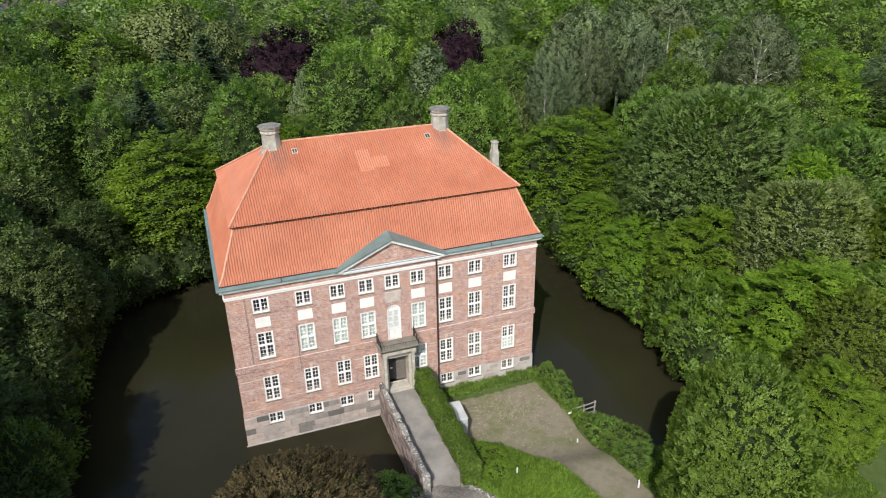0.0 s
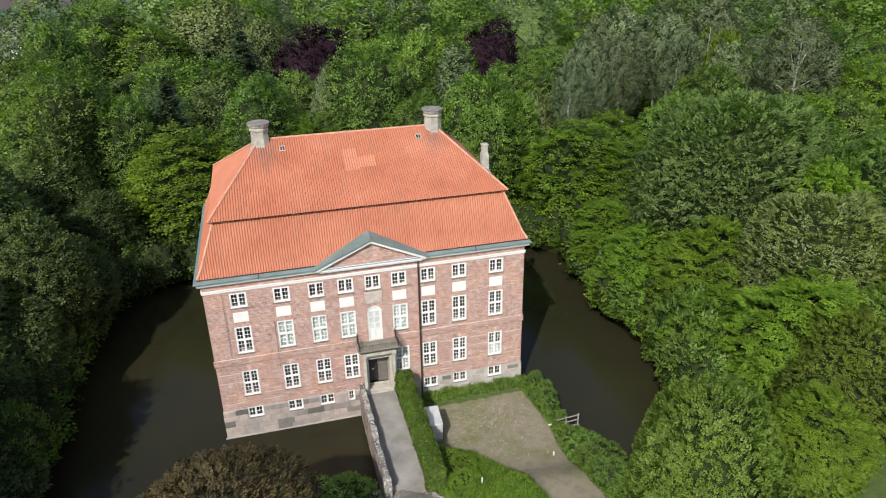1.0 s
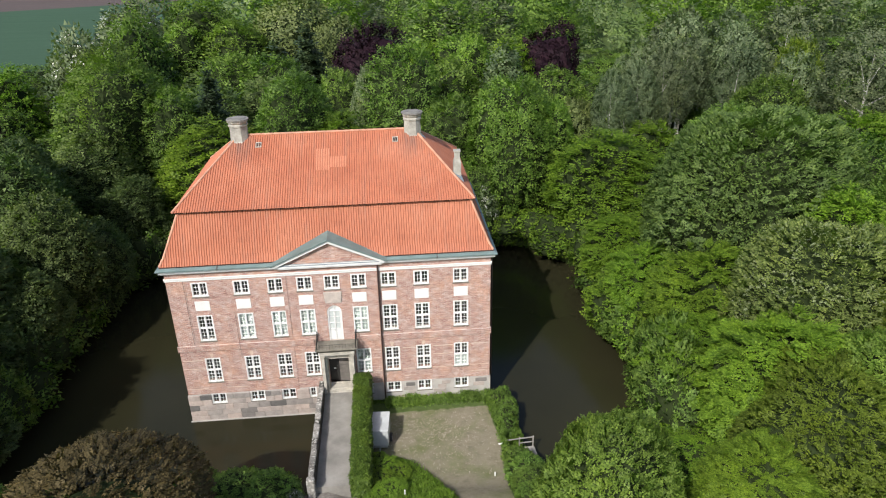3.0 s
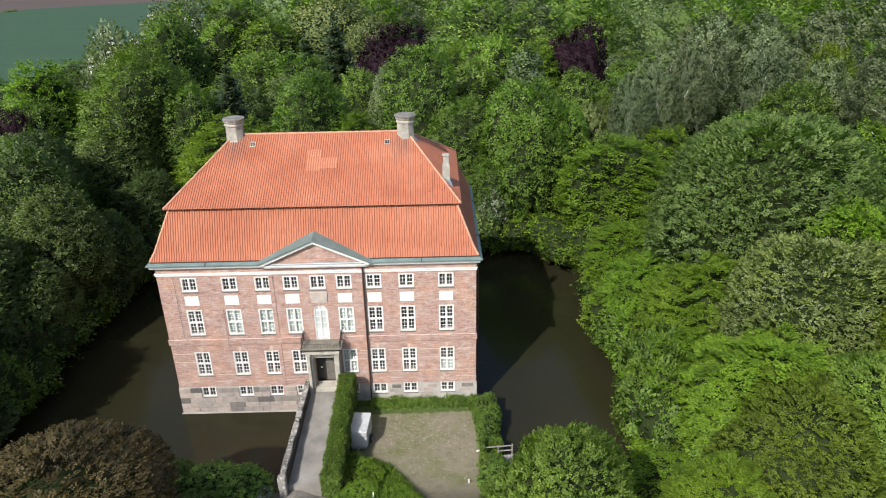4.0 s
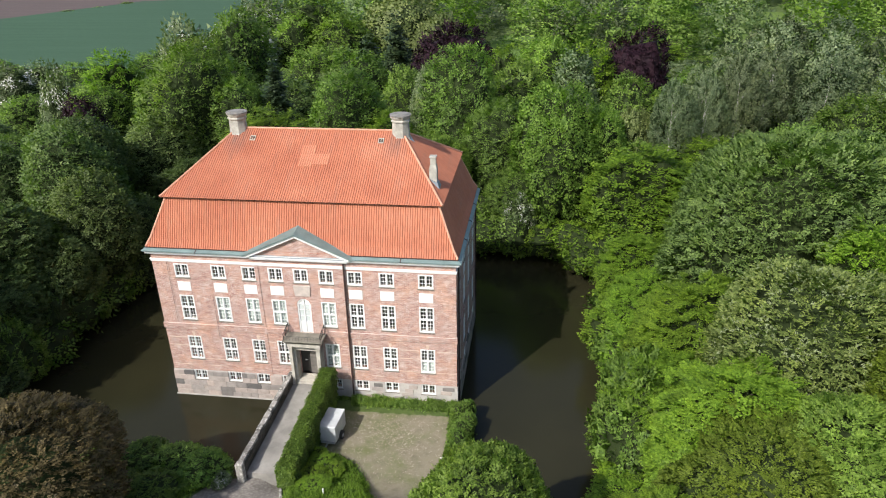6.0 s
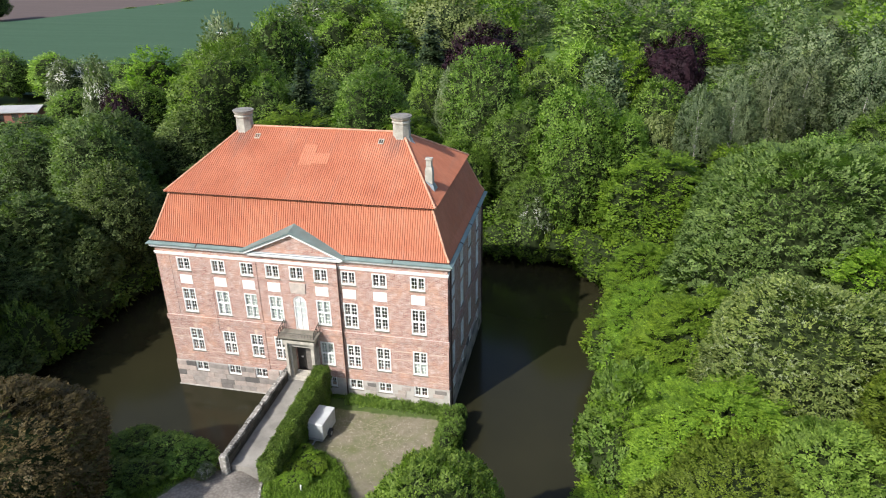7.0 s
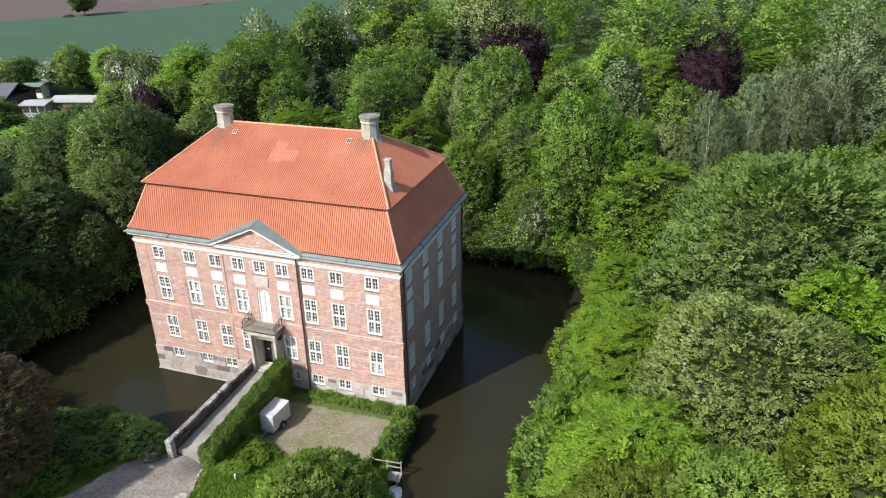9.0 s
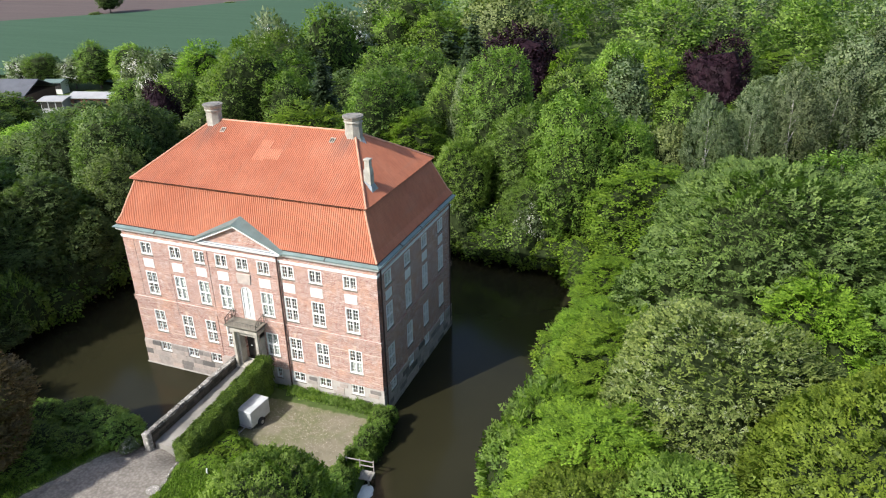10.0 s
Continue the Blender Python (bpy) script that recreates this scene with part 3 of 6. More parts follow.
# belt course, lime courses, cornice
for x0, x1 in ((-HW - 0.07, -1.6), (1.6, HW + 0.07)):
    bm = bmesh.new()
    hexa(bm, [(x0, -0.07, 5.92), (x1, -0.07, 5.92), (x1, 0.0, 5.92), (x0, 0.0, 5.92)], [(x0, -0.09, 6.36), (x1, -0.09, 6.36), (x1, 0.0, 6.38), (x0, 0.0, 6.38)])
    part("belt_course", bm, M_BRICK_X, house)
bm = bmesh.new()
box(bm, HW, 0.0, 5.92, HW + 0.07, HD, 6.36)
part("belt_course", bm, M_BRICK_Y, house)
rng = random.Random(5)
for z in (5.12, 4.42, 3.30, 2.72):
    edges = [-HW] + [c for k, cx in enumerate(COLS) if k != 4 for c in (cx - 0.6, cx + 0.6)] + [HW]
    for a, b in zip(edges[::2], edges[1::2]):
        if b < -1.5 or a > 1.5:
            s = rng.random() * 0.5
            if rng.random() < 0.8:
                bm = bmesh.new()
                box(bm, a + 0.02 + s * 0.3, -0.006, z, b - 0.02, 0.0, z + 0.055)
                part("lime_course", bm, M_COURSE, house)


def ring(name, profile, material, label):
    """A moulding swept round the house: profile of (reach from the wall, height), closed."""
    bm = bmesh.new()
    loops = []
    for sx, sy in ((-1, 0), (1, 0), (1, 1), (-1, 1)):
        loops.append([bm.verts.new((sx * (HW + o), -o if sy == 0 else HD + o, z)) for o, z in profile])
    n = len(profile)
    for k in range(4):
        for j in range(n):
            bm.faces.new((loops[k][j], loops[k][(j + 1) % n], loops[(k + 1) % 4][(j + 1) % n], loops[(k + 1) % 4][j]))
    return part(name, bm, material, house, label)


ring("string_moulding", [(-0.05, 11.43), (0.05, 11.43), (0.05, 11.55), (0.08, 11.57), (0.08, 11.63), (-0.05, 11.63)], M_WHITE, "white painted string moulding")
ring("cornice", [(-0.3, 12.00), (0.14, 12.00), (0.16, 12.06), (0.24, 12.08), (0.26, 12.11), (0.26, 12.28), (-0.3, 12.28)], M_WHITE, "white painted eaves cornice")


def eaves_run(name, profile, material, label, half):
    """The same, but broken at the front by the pediment, which is half wide to either side."""
    bm = bmesh.new()
    loops = [[bm.verts.new((x, y, z)) for x, y, z in ((px + dx * o, py + dy * o, z) for o, z in profile)]
             for px, py, dx, dy in ((half, 0, 0, -1), (HW, 0, 1, -1), (HW, HD, 1, 1), (-HW, HD, -1, 1), (-HW, 0, -1, -1), (-half, 0, 0, -1))]
    n = len(profile)
    for a, b in zip(loops, loops[1:]):
        for j in range(n):
            bm.faces.new((a[j], a[(j + 1) % n], b[(j + 1) % n], b[j]))
    bm.faces.new(loops[0])
    bm.faces.new(loops[-1][::-1])
    bmesh.ops.recalc_face_normals(bm, faces=bm.faces)
    return part(name, bm, material, house, label)


eaves_run("gutter", [(0.02, 12.285), (0.37, 12.285), (0.41, 12.31), (0.41, 12.37), (0.02, 12.57)], M_PATINA, "blue-green weathered sheet gutter", 3.5)
# A dark strip below the tile edge draws the overhang's shadow.
eaves_run("drip_edge", [(0.02, 12.50), (0.17, 12.495), (0.17, 12.53), (0.02, 12.60)], M_PIPE, "dark strip drawn as the tile overhang's shadow", 3.5)
bm = bmesh.new()
hexa(bm, [(-0.03, -0.425, 12.29), (0.03, -0.425, 12.29), (0.03, -0.06, 12.45), (-0.03, -0.06, 12.45)], [(-0.03, -0.425, 12.40), (0.03, -0.425, 12.40), (0.03, -0.06, 12.60), (-0.03, -0.06, 12.60)])
seam = finish(bm, "gutter_seam", M_PIPE)
for x in (-7.3, 7.2):
    part("gutter_seam", seam, M_PIPE, house, at=pose(x, 0, 0))
for y in (3.5, 7.0, 10.5):
    part("gutter_seam", seam, M_PIPE, house, at=pose(HW, y, 0, 0, 0, 90))

# projecting centre bay with pediment
for x0, x1 in ((-3.30, -3.02), (3.02, 3.30)):
    bm = bmesh.new()
    box(bm, x0, -0.04, 0.2, x1, 0.0, 11.42)
    part("pilaster_strip", bm, M_BRICK_X, house)
bm = bmesh.new()
box(bm, -3.45, -0.24, 11.98, 3.45, -0.16, 12.08)
box(bm, -3.55, -0.30, 12.08, 3.55, -0.10, 12.20)
part("pediment_base", bm, M_WHITE, house)
bm = bmesh.new()
hexa(bm, [(-3.4, -0.305, 12.204), (3.4, -0.305, 12.204), (3.4, -0.162, 12.204), (-3.4, -0.162, 12.204)], [(-3.4, -0.305, 12.23), (3.4, -0.305, 12.23), (3.2, -0.162, 12.31), (-3.2, -0.162, 12.31)])
part("flashing", bm, M_LEAD, house, "grey lead flashing on the pediment ledge")
bm = bmesh.new()
v = [bm.verts.new(p) for p in ((-3.3, -0.16, 12.22), (3.3, -0.16, 12.22), (0, -0.16, 13.85), (-3.3, 0.3, 12.22), (3.3, 0.3, 12.22), (0, 0.3, 13.85))]
for f in ((0, 1, 2), (3, 5, 4), (0, 3, 4, 1), (1, 4, 5, 2), (0, 2, 5, 3)):
    bm.faces.new([v[i] for i in f])
part("tympanum", bm, M_BRICK_X, house, "brick pediment field")
bm = bmesh.new()
for s in (-1, 1):
    hexa(bm, [(s * 3.66, -0.42, 12.14), (0, -0.42, 13.80), (0, -0.1, 13.80), (s * 3.66, -0.1, 12.14)], [(s * 3.66, -0.42, 12.31), (0, -0.42, 13.97), (0, -0.1, 13.97), (s * 3.66, -0.1, 12.31)])
part("raking_cornice", bm, M_WHITE, house)
bm = bmesh.new()
for s in (-1, 1):
    hexa(bm, [(s * 3.86, -0.50, 12.27), (0, -0.50, 13.98), (0, 1.3, 14.30), (s * 3.86, 0.5, 12.50)], [(s * 3.86, -0.50, 12.37), (0, -0.50, 14.08), (0, 1.3, 14.44), (s * 3.86, 0.5, 12.68)])
part("pediment_roof", bm, M_PATINA, house, "blue-green sheet roof of the pediment")
for s in (-1, 1):
    bm = bmesh.new()
    tube(bm, [(s * (3.80 - 0.38 * i), 0.53 + 0.08 * i + 0.012 * (i % 2), 12.72 + 0.177 * i + 0.02 * (i % 3)) for i in range(11)], [0.07, 0.055] * 5 + [0.06], 6)
    part("valley_mortar", bm, M_RIDGE, house, "pale mortar fillet where tiles meet the pediment")


# pantile roof: every course steps over the one below
def tile_slope(a, b, c, d, pitch=0.165, course=0.36, wave=0.047):
    """Tiles over the quad a b (lower edge) c d (upper edge, d over a). Returns vertices and quads."""
    a, b, c, d = (np.array(p, float) for p in (a, b, c, d))
    u = (b - a) / np.linalg.norm(b - a)
    m = (c + d) / 2 - (a + b) / 2
    vdir = m - u * m.dot(u)
    length = np.linalg.norm(vdir)
    vdir /= length
    nrm = np.cross(u, vdir)
    lo0, lo1, hi0, hi1 = 0.0, (b - a).dot(u), (d - a).dot(u), (c - a).dot(u)
    n = max(1, round(length / course))
    grid = np.arange(math.floor(min(lo0, hi0) / pitch) * pitch, max(lo1, hi1) + pitch, pitch / 4)
    vs, fs, base = [], [], 0
    for j in range(n):
        rows_ = []
        for t, lift in ((j / n, 0.016), ((j + 1) / n + 0.06 / length, 0.008)):
            t = min(t, 1.0)
            g = np.clip(grid, lo0 + (hi0 - lo0) * t, lo1 + (hi1 - lo1) * t)
            hgt = lift + wave * np.tile((0.0, 0.48, 0.88, 1.0), len(grid) // 4 + 1)[:len(grid)]
            rows_.append(a + g[:, None] * u + t * length * vdir + hgt[:, None] * nrm)
        low = rows_[0] - nrm * 0.02
        k = len(grid)
        # each tile is an island of its own
        for s in range(0, k - 4, 4):
            if rows_[0][s + 4].dot(u) - rows_[0][s].dot(u) < 1e-4 and rows_[1][s + 4].dot(u) - rows_[1][s].dot(u) < 1e-4:
                continue
            vs += [low[s:s + 5], rows_[0][s:s + 5], rows_[1][s:s + 5]]
            for r in (0, 5):
                for q in range(4):
                    fs.append((base + r + q, base + r + q + 1, base + r + q + 6, base + r + q + 5))
            base += 15
    return np.concatenate(vs), np.array(fs)


def roof_part(name, quads, parent, material=None, label="orange-red clay pantiles in courses"):
    material = material or M_TILE
    vs, fs, base = [], [], 0
    for q in quads:
        v, f = tile_slope(*q)
        vs.append(v)
        fs.append(f + base)
        base += len(v)
    ob = part(name, raw_mesh(name, np.concatenate(vs), np.concatenate(fs), material), material, parent, label)
    return tagged(ob, kind="stuff")


E0, E1, B1, B0 = 0.14, -0.28, 0.98, 1.22        # roof set-backs: flare, eave, upper eave, top of lower slope
def rect(inset, z):
    return [(-HW + inset, inset, z), (HW - inset, inset, z), (HW - inset, HD - inset, z), (-HW + inset, HD - inset, z)]


eave, mid, top = rect(-0.13, 12.56), rect(0.18, 13.10), rect(1.30, 15.90)
up0 = rect(0.97, 15.88)
ridge = [(-6.2, HD / 2, RIDGE), (6.2, HD / 2, RIDGE), (6.2, HD / 2, RIDGE), (-6.2, HD / 2, RIDGE)]
lower, upper = [], []
for i in range(4):
    k = (i + 1) % 4
    lower += [(eave[i], eave[k], mid[k], mid[i]), (mid[i], mid[k], top[k], top[i])]
    upper.append((up0[i], up0[k], ridge[k], ridge[i]))
roof_part("lower_roof", lower, house)
roof_part("upper_roof", upper, house)
# a patch of newer, paler tiles on the upper slope
def on_slope(x, y):
    return (x, y - 0.010, 15.88 + (y - 0.97) * (RIDGE - 15.88) / (HD / 2 - 0.97) + 0.012)


roof_part("mended_tiles", [(on_slope(-0.74, 3.75), on_slope(0.25, 3.75), on_slope(0.25, 5.55), on_slope(-0.74, 5.55)), (on_slope(0.25, 3.95), on_slope(1.40, 3.95), on_slope(1.40, 4.85), on_slope(0.25, 4.85))], house, M_TILENEW, "patch of paler newer pantiles")
# boarding under the tiles and under the upper eave
bm = bmesh.new()
for rings in ((rect(0.0, 12.46), rect(0.27, 13.03), rect(1.38, 15.82)), (rect(1.01, 15.84), [(-6.2, HD / 2 - 0.02, RIDGE - 0.06), (6.2, HD / 2 - 0.02, RIDGE - 0.06), (6.2, HD / 2 + 0.02, RIDGE - 0.06), (-6.2, HD / 2 + 0.02, RIDGE - 0.06)]), (rect(1.01, 15.84), rect(1.55, 15.82))):
    for lo, hi in zip(rings, rings[1:]):
        for i in range(4):
            bm.faces.new([bm.verts.new(p) for p in (lo[i], lo[(i + 1) % 4], hi[(i + 1) % 4], hi[i])])
part("roof_boarding", bm, M_UNDER, house)
bm = bmesh.new()
tube(bm, [(0, 0, 0), (0, 0, 0.44)], [0.085, 0.07], 8)
ridge_me = finish(bm, "ridge_tile", M_RIDGE)
for p, q in [(ridge[0], ridge[1])] + [(up0[i], ridge[i]) for i in range(4)] + [(mid[i], top[i]) for i in range(4)] + [(eave[i], mid[i]) for i in range(4)]:
    p, q = Vector(p), Vector(q)
    n = max(2, int((q - p).length / 0.4))
    turn = (q - p).to_track_quat("Z", "Y").to_matrix().to_4x4()
    for j in range(n):
        part("ridge_tile", ridge_me, M_RIDGE, house, at=Matrix.Translation(p.lerp(q, j / n) + Vector((0, 0, 0.05))) @ turn @ Matrix.Diagonal((1, 1, (q - p).length / n / 0.4, 1)))


# chimneys
def chimney(x):
    bm = bmesh.new()
    prof = [(0.80, 17.9), (0.80, 18.85), (0.66, 19.1), (0.62, 19.9), (0.62, 20.1), (0.70, 20.15), (0.70, 20.24), (0.64, 20.30), (0.74, 20.45), (0.74, 20.56)]
    rings = [[bm.verts.new((r * math.cos(a), r * math.sin(a), z)) for a in [math.pi / 8 + i * math.pi / 4 for i in range(8)]] for r, z in prof]
    for r, s in zip(rings, rings[1:]):
        for i in range(8):
            bm.faces.new((r[i], r[(i + 1) % 8], s[(i + 1) % 8], s[i]))
    bm.faces.new(rings[0][::-1])
    bm.faces.new(rings[-1])
    ch = part("chimney", bm, M_CHIM, house, "octagonal grey rendered chimney", at=pose(x, HD / 2 - 0.05, -0.13))
    bm = bmesh.new()
    tube(bm, [(0, 0, 20.561), (0, 0, 20.64)], [0.78, 0.78], 16)
    tube(bm, [(0, 0, 20.64), (0, 0, 20.68)], [0.58, 0.56], 16)
    part("chimney_cap", bm, M_CHIMTOP, ch, "round dark stone cap")
    bm = bmesh.new()
    tube(bm, [(0, 0, 18.62), (0, 0, 18.86)], [0.98, 0.82], 8)
    part("flashing", bm, M_LEAD, ch)


for x in (-6.15, 6.15):
    chimney(x)
bm = bmesh.new()
box(bm, -0.26, -0.26, 15.9, 0.26, 0.26, 17.75)
hexa(bm, [(-0.26, -0.26, 17.75), (0.26, -0.26, 17.75), (0.26, 0.26, 17.75), (-0.26, 0.26, 17.75)], [(-0.19, -0.19, 18.05), (0.19, -0.19, 18.05), (0.19, 0.19, 18.05), (-0.19, 0.19, 18.05)])
box(bm, -0.19, -0.19, 18.05, 0.19, 0.19, 18.5)
box(bm, -0.24, -0.24, 18.5, 0.24, 0.24, 18.6)
small_ch = part("side_chimney", bm, M_CHIM, house, "slim pale chimney on the hip", 0.01, at=pose(9.0, 3.4, 0))
bm = bmesh.new()
hexa(bm, [(-0.5, -0.5, 16.75), (0.5, -0.5, 16.25), (0.5, 0.5, 16.25), (-0.5, 0.5, 16.75)], [(-0.3, -0.3, 17.05), (0.32, -0.3, 16.75), (0.32, 0.3, 16.75), (-0.3, 0.3, 17.05)])
part("flashing", bm, M_LEAD, small_ch, "pale lead flashing")


def roof_z(y):
    return 15.72 + (y - 1.02) * (RIDGE - 15.72) / (HD / 2 - 1.02)


for x in (-4.75, 4.85):
    slope = math.degrees(math.atan((RIDGE - 15.72) / (HD / 2 - 1.02)))
    at = Matrix.Translation((x, 6.05, roof_z(6.05) + 0.08)) @ pose(0, 0, 0, slope, 0, 0)
    bm = bmesh.new()
    for x0, x1, y0, y1 in ((-0.20, -0.15, -0.24, 0.24), (0.15, 0.20, -0.24, 0.24), (-0.15, 0.15, -0.24, -0.18), (-0.15, 0.15, 0.18, 0.24)):
        box(bm, x0, y0, -0.05, x1, y1, 0.06)
    box(bm, -0.02, -0.18, -0.02, 0.02, 0.18, 0.05)
    hatch = part("roof_light", bm, M_SAND, house, "small pale-framed roof light", at=at)
    bm = bmesh.new()
    box(bm, -0.15, -0.18, -0.02, 0.15, 0.18, 0.012)
    part("pane", bm, M_IRON, hatch)

# downpipes, and at -6.7 a hair-thin tube standing in for a wall crack
for pts in ([(3.16, -0.16, 12.1), (3.16, -0.16, 0.9)], [(-9.75, -0.10, 11.4), (-9.75, -0.10, 6.5)], [(HW + 0.14, 0.35, 12.1), (HW + 0.14, 0.35, 0.3)], [(HW + 0.1, HD - 0.4, 12.1), (HW + 0.1, HD - 0.4, 0.3)], [(-6.7, -0.08, 8.9), (-6.7, -0.08, 5.2)]):
    bm = bmesh.new()
    tube(bm, pts, [0.06 if pts[0][0] != -6.7 and pts[0][0] != -9.75 else 0.012] * 2, 8)
    part("downpipe", bm, M_PIPE, house, "dark brown downpipe or drawn crack line")

# plinth render on the garden side
bm = bmesh.new()
holes = [h for h in front_holes if h[2] < 2 and h[0] > 1]
b3 = wall_mesh((-HW - 0.03, -1.35), 2.21, [h for h in front_holes if h[2] < 2 and h[0] < -1], -1.2)
bmesh.ops.translate(b3, verts=b3.verts[:], vec=(0, -0.03, 0))
part("plinth_mortar", b3, M_PLASTER, house, "pale lime mortar between the blocks")
b2 = wall_mesh((1.35, HW + 0.05), 2.22, [h for h in holes], 0.2)
bmesh.ops.translate(b2, verts=b2.verts[:], vec=(0, -0.05, 0))
bm.free()
part("plinth", b2, M_PLASTER, house, "pale grey rendered plinth")

bm = bmesh.new()
box(bm, -HW - 0.14, -0.17, 0.0, -1.5, -0.1, 0.07)
part("waterline", bm, M_PLASTER, house, "pale tide line along the plinth")
# doorway
for s in (-1, 1):
    bm = bmesh.new()
    box(bm, s * 1.17, -0.98, 1.9, s * 0.88, -0.66, 2.5)
    box(bm, s * 1.13, -0.94, 2.5, s * 0.92, -0.70, 5.35)
    box(bm, s * 1.19, -1.0, 5.35, s * 0.86, -0.64, 5.5)
    part("pillar", bm, M_SAND, house, "grey sandstone door pillar", 0.01)
bm = bmesh.new()
for s in (-1, 1):
    box(bm, s * 1.12, -0.64, 2.3, s * 0.74, 0.0, 5.35)
box(bm, -1.12, -0.62, 5.0, 1.12, -0.002, 5.497)
part("door_surround", bm, M_SAND, house, "grey sandstone door surround", 0.012)
bm = bmesh.new()
box(bm, -1.22, -1.02, 5.5, 1.22, 0.0, 5.78)
part("lintel", bm, M_SAND, house, "pale stone lintel", 0.015)
bm = bmesh.new()
hexa(bm, [(-1.24, -1.04, 5.785), (1.24, -1.04, 5.785), (1.24, -0.002, 5.785), (-1.24, -0.002, 5.785)], [(-1.42, -1.24, 6.05), (1.42, -1.24, 6.05), (1.42, -0.002, 6.05), (-1.42, -0.002, 6.05)])
box(bm, -1.46, -1.28, 6.05, 1.46, -0.002, 6.14)
part("balcony", bm, M_SANDDARK, house, "weathered stone balcony slab", 0.01)
bm = bmesh.new()
for s in (-1, 1):
    x = s * 1.34
    tube(bm, [(x, -1.18, 6.14), (x, -1.18, 6.66)], [0.03, 0.03], 6)
    tube(bm, [(x, -0.1, 6.14), (x, -0.1, 6.96)], [0.03, 0.03], 6)
    tube(bm, [(x, -1.18, 6.64), (x, -0.1, 6.94)], [0.025, 0.025], 6)
    tube(bm, [(x, -1.18, 6.30), (x, -0.1, 6.30)], [0.02, 0.02], 6)
    for i in range(1, 8):
        y = -1.18 + 1.08 * i / 8
        tube(bm, [(x, y, 6.30), (x + s * 0.05 * math.sin(i * 2.0), y, 6.48), (x, y, 6.64 + 0.3 * i / 8)], [0.014] * 3, 5)
    pts = [(x, -0.64 + 0.25 * math.cos(a), 6.46 + 0.16 * math.sin(a)) for a in [i * 0.7 for i in range(10)]]
    tube(bm, pts, [0.016] * 10, 5)
tube(bm, [(-1.34, -1.2, 6.5), (1.34, -1.2, 6.5)], [0.014, 0.014], 6)
for i in range(1, 12):
    tube(bm, [(-1.34 + 0.223 * i, -1.2, 6.14), (-1.34 + 0.223 * i, -1.2, 6.5)], [0.007, 0.007], 4)
part("railing", bm, M_IRON, house, "wrought-iron balcony railing with scrolls")
bm = bmesh.new()
box(bm, -0.72, 0.22, 2.6, -0.02, 0.30, 4.55)
box(bm, -0.62, 0.19, 2.75, -0.14, 0.23, 3.5)
box(bm, -0.62, 0.19, 3.62, -0.14, 0.23, 4.45)
box(bm, -0.72, 0.20, 4.55, 0.72, 0.30, 4.66)
part("door", bm, M_IRON, house, "dark door leaf")
bm = bmesh.new()
box(bm, 0.0, 0.10, 2.6, 0.72, 0.16, 4.55)
for z0, z1 in ((2.7, 3.25), (3.35, 3.9), (4.0, 4.45)):
    box(bm, 0.08, 0.07, z0, 0.64, 0.11, z1)
bm2 = bmesh.new()
box(bm2, -0.73, -0.018, 2.3, 0.73, 0.34, 2.6)
part("threshold", bm2, M_SAND, house, "worn stone threshold", 0.01)
leaf = part("door", bm, M_DOOR, house, "weathered grey oak door leaf")
bm = bmesh.new()
box(bm, -0.42, 0.17, 3.62, -0.26, 0.19, 3.72)
part("notice", bm, M_WHITE, house, "small white notice on the door")
for i in range(3):
    bm = bmesh.new()
    box(bm, -0.88, -0.62 - 0.3 * (2 - i), 1.9, 0.88, -0.02, 2.22 + 0.125 * i)
    part("step", bm, M_SAND, house, "worn stone door step", 0.015)

# balcony door with round head
bm = bmesh.new()
arc = [(0.40 * math.cos(a), 8.42 + 0.40 * math.sin(a)) for a in [math.pi * i / 12 for i in range(13)]]
outer = [(0.5, 6.14)] + [(0.5 * math.cos(a), 8.42 + 0.5 * math.sin(a)) for a in [math.pi * i / 12 for i in range(13)]] + [(-0.5, 6.14)]
inner = [(0.40, 6.14)] + arc + [(-0.40, 6.14)]
for y0, y1 in ((0.04, 0.16),):
    ro = [[bm.verts.new((x, y, z)) for x, z in loop] for y in (y0, y1) for loop in (outer, inner)]
    for i in range(len(outer) - 1):
        for p, q in ((0, 1), (2, 3), (0, 2), (1, 3)):
            bm.faces.new((ro[p][i], ro[p][i + 1], ro[q][i + 1], ro[q][i]))
bdoor = part("balcony_door", bm, M_WHITE, house, "white round-headed balcony door")
bm = bmesh.new()
bm.faces.new([bm.verts.new((x, 0.12, z)) for x, z in inner])
box(bm, -0.03, 0.05, 6.16, 0.03, 0.11, 8.8)
for x0, x1 in ((-0.36, -0.06), (0.06, 0.36)):
    box(bm, x0, 0.085, 6.25, x1, 0.11, 6.95)
part("door_leaf", bm, M_WHITE, bdoor)
for z in (7.05, 7.52, 8.0):
    for x0, x1 in ((-0.37, -0.05), (0.05, 0.37)):
        bm = bmesh.new()
        box(bm, x0 + 0.03, 0.098, z + 0.03, x1 - 0.03, 0.112, z + 0.42)
        part("pane", bm, M_BLIND, bdoor, "pane with a drawn pale curtain")
bm = bmesh.new()
for z in (7.0, 7.485, 7.965, 8.44):
    box(bm, -0.39, 0.06, z, 0.39, 0.1, z + 0.05)
part("glazing_bar", bm, M_WHITE, bdoor)
# brick spandrels that close the square opening behind the arch
bm = bmesh.new()
for s in (-1, 1):
    pts = [(s * 0.5, 8.95)] + [(s * 0.5 * math.cos(a), 8.42 + 0.5 * math.sin(a)) for a in [math.pi / 2 * i / 8 for i in range(9)]] + [(0, 8.95)]
    bm.faces.new([bm.verts.new((x, 0.002, z)) for x, z in pts])
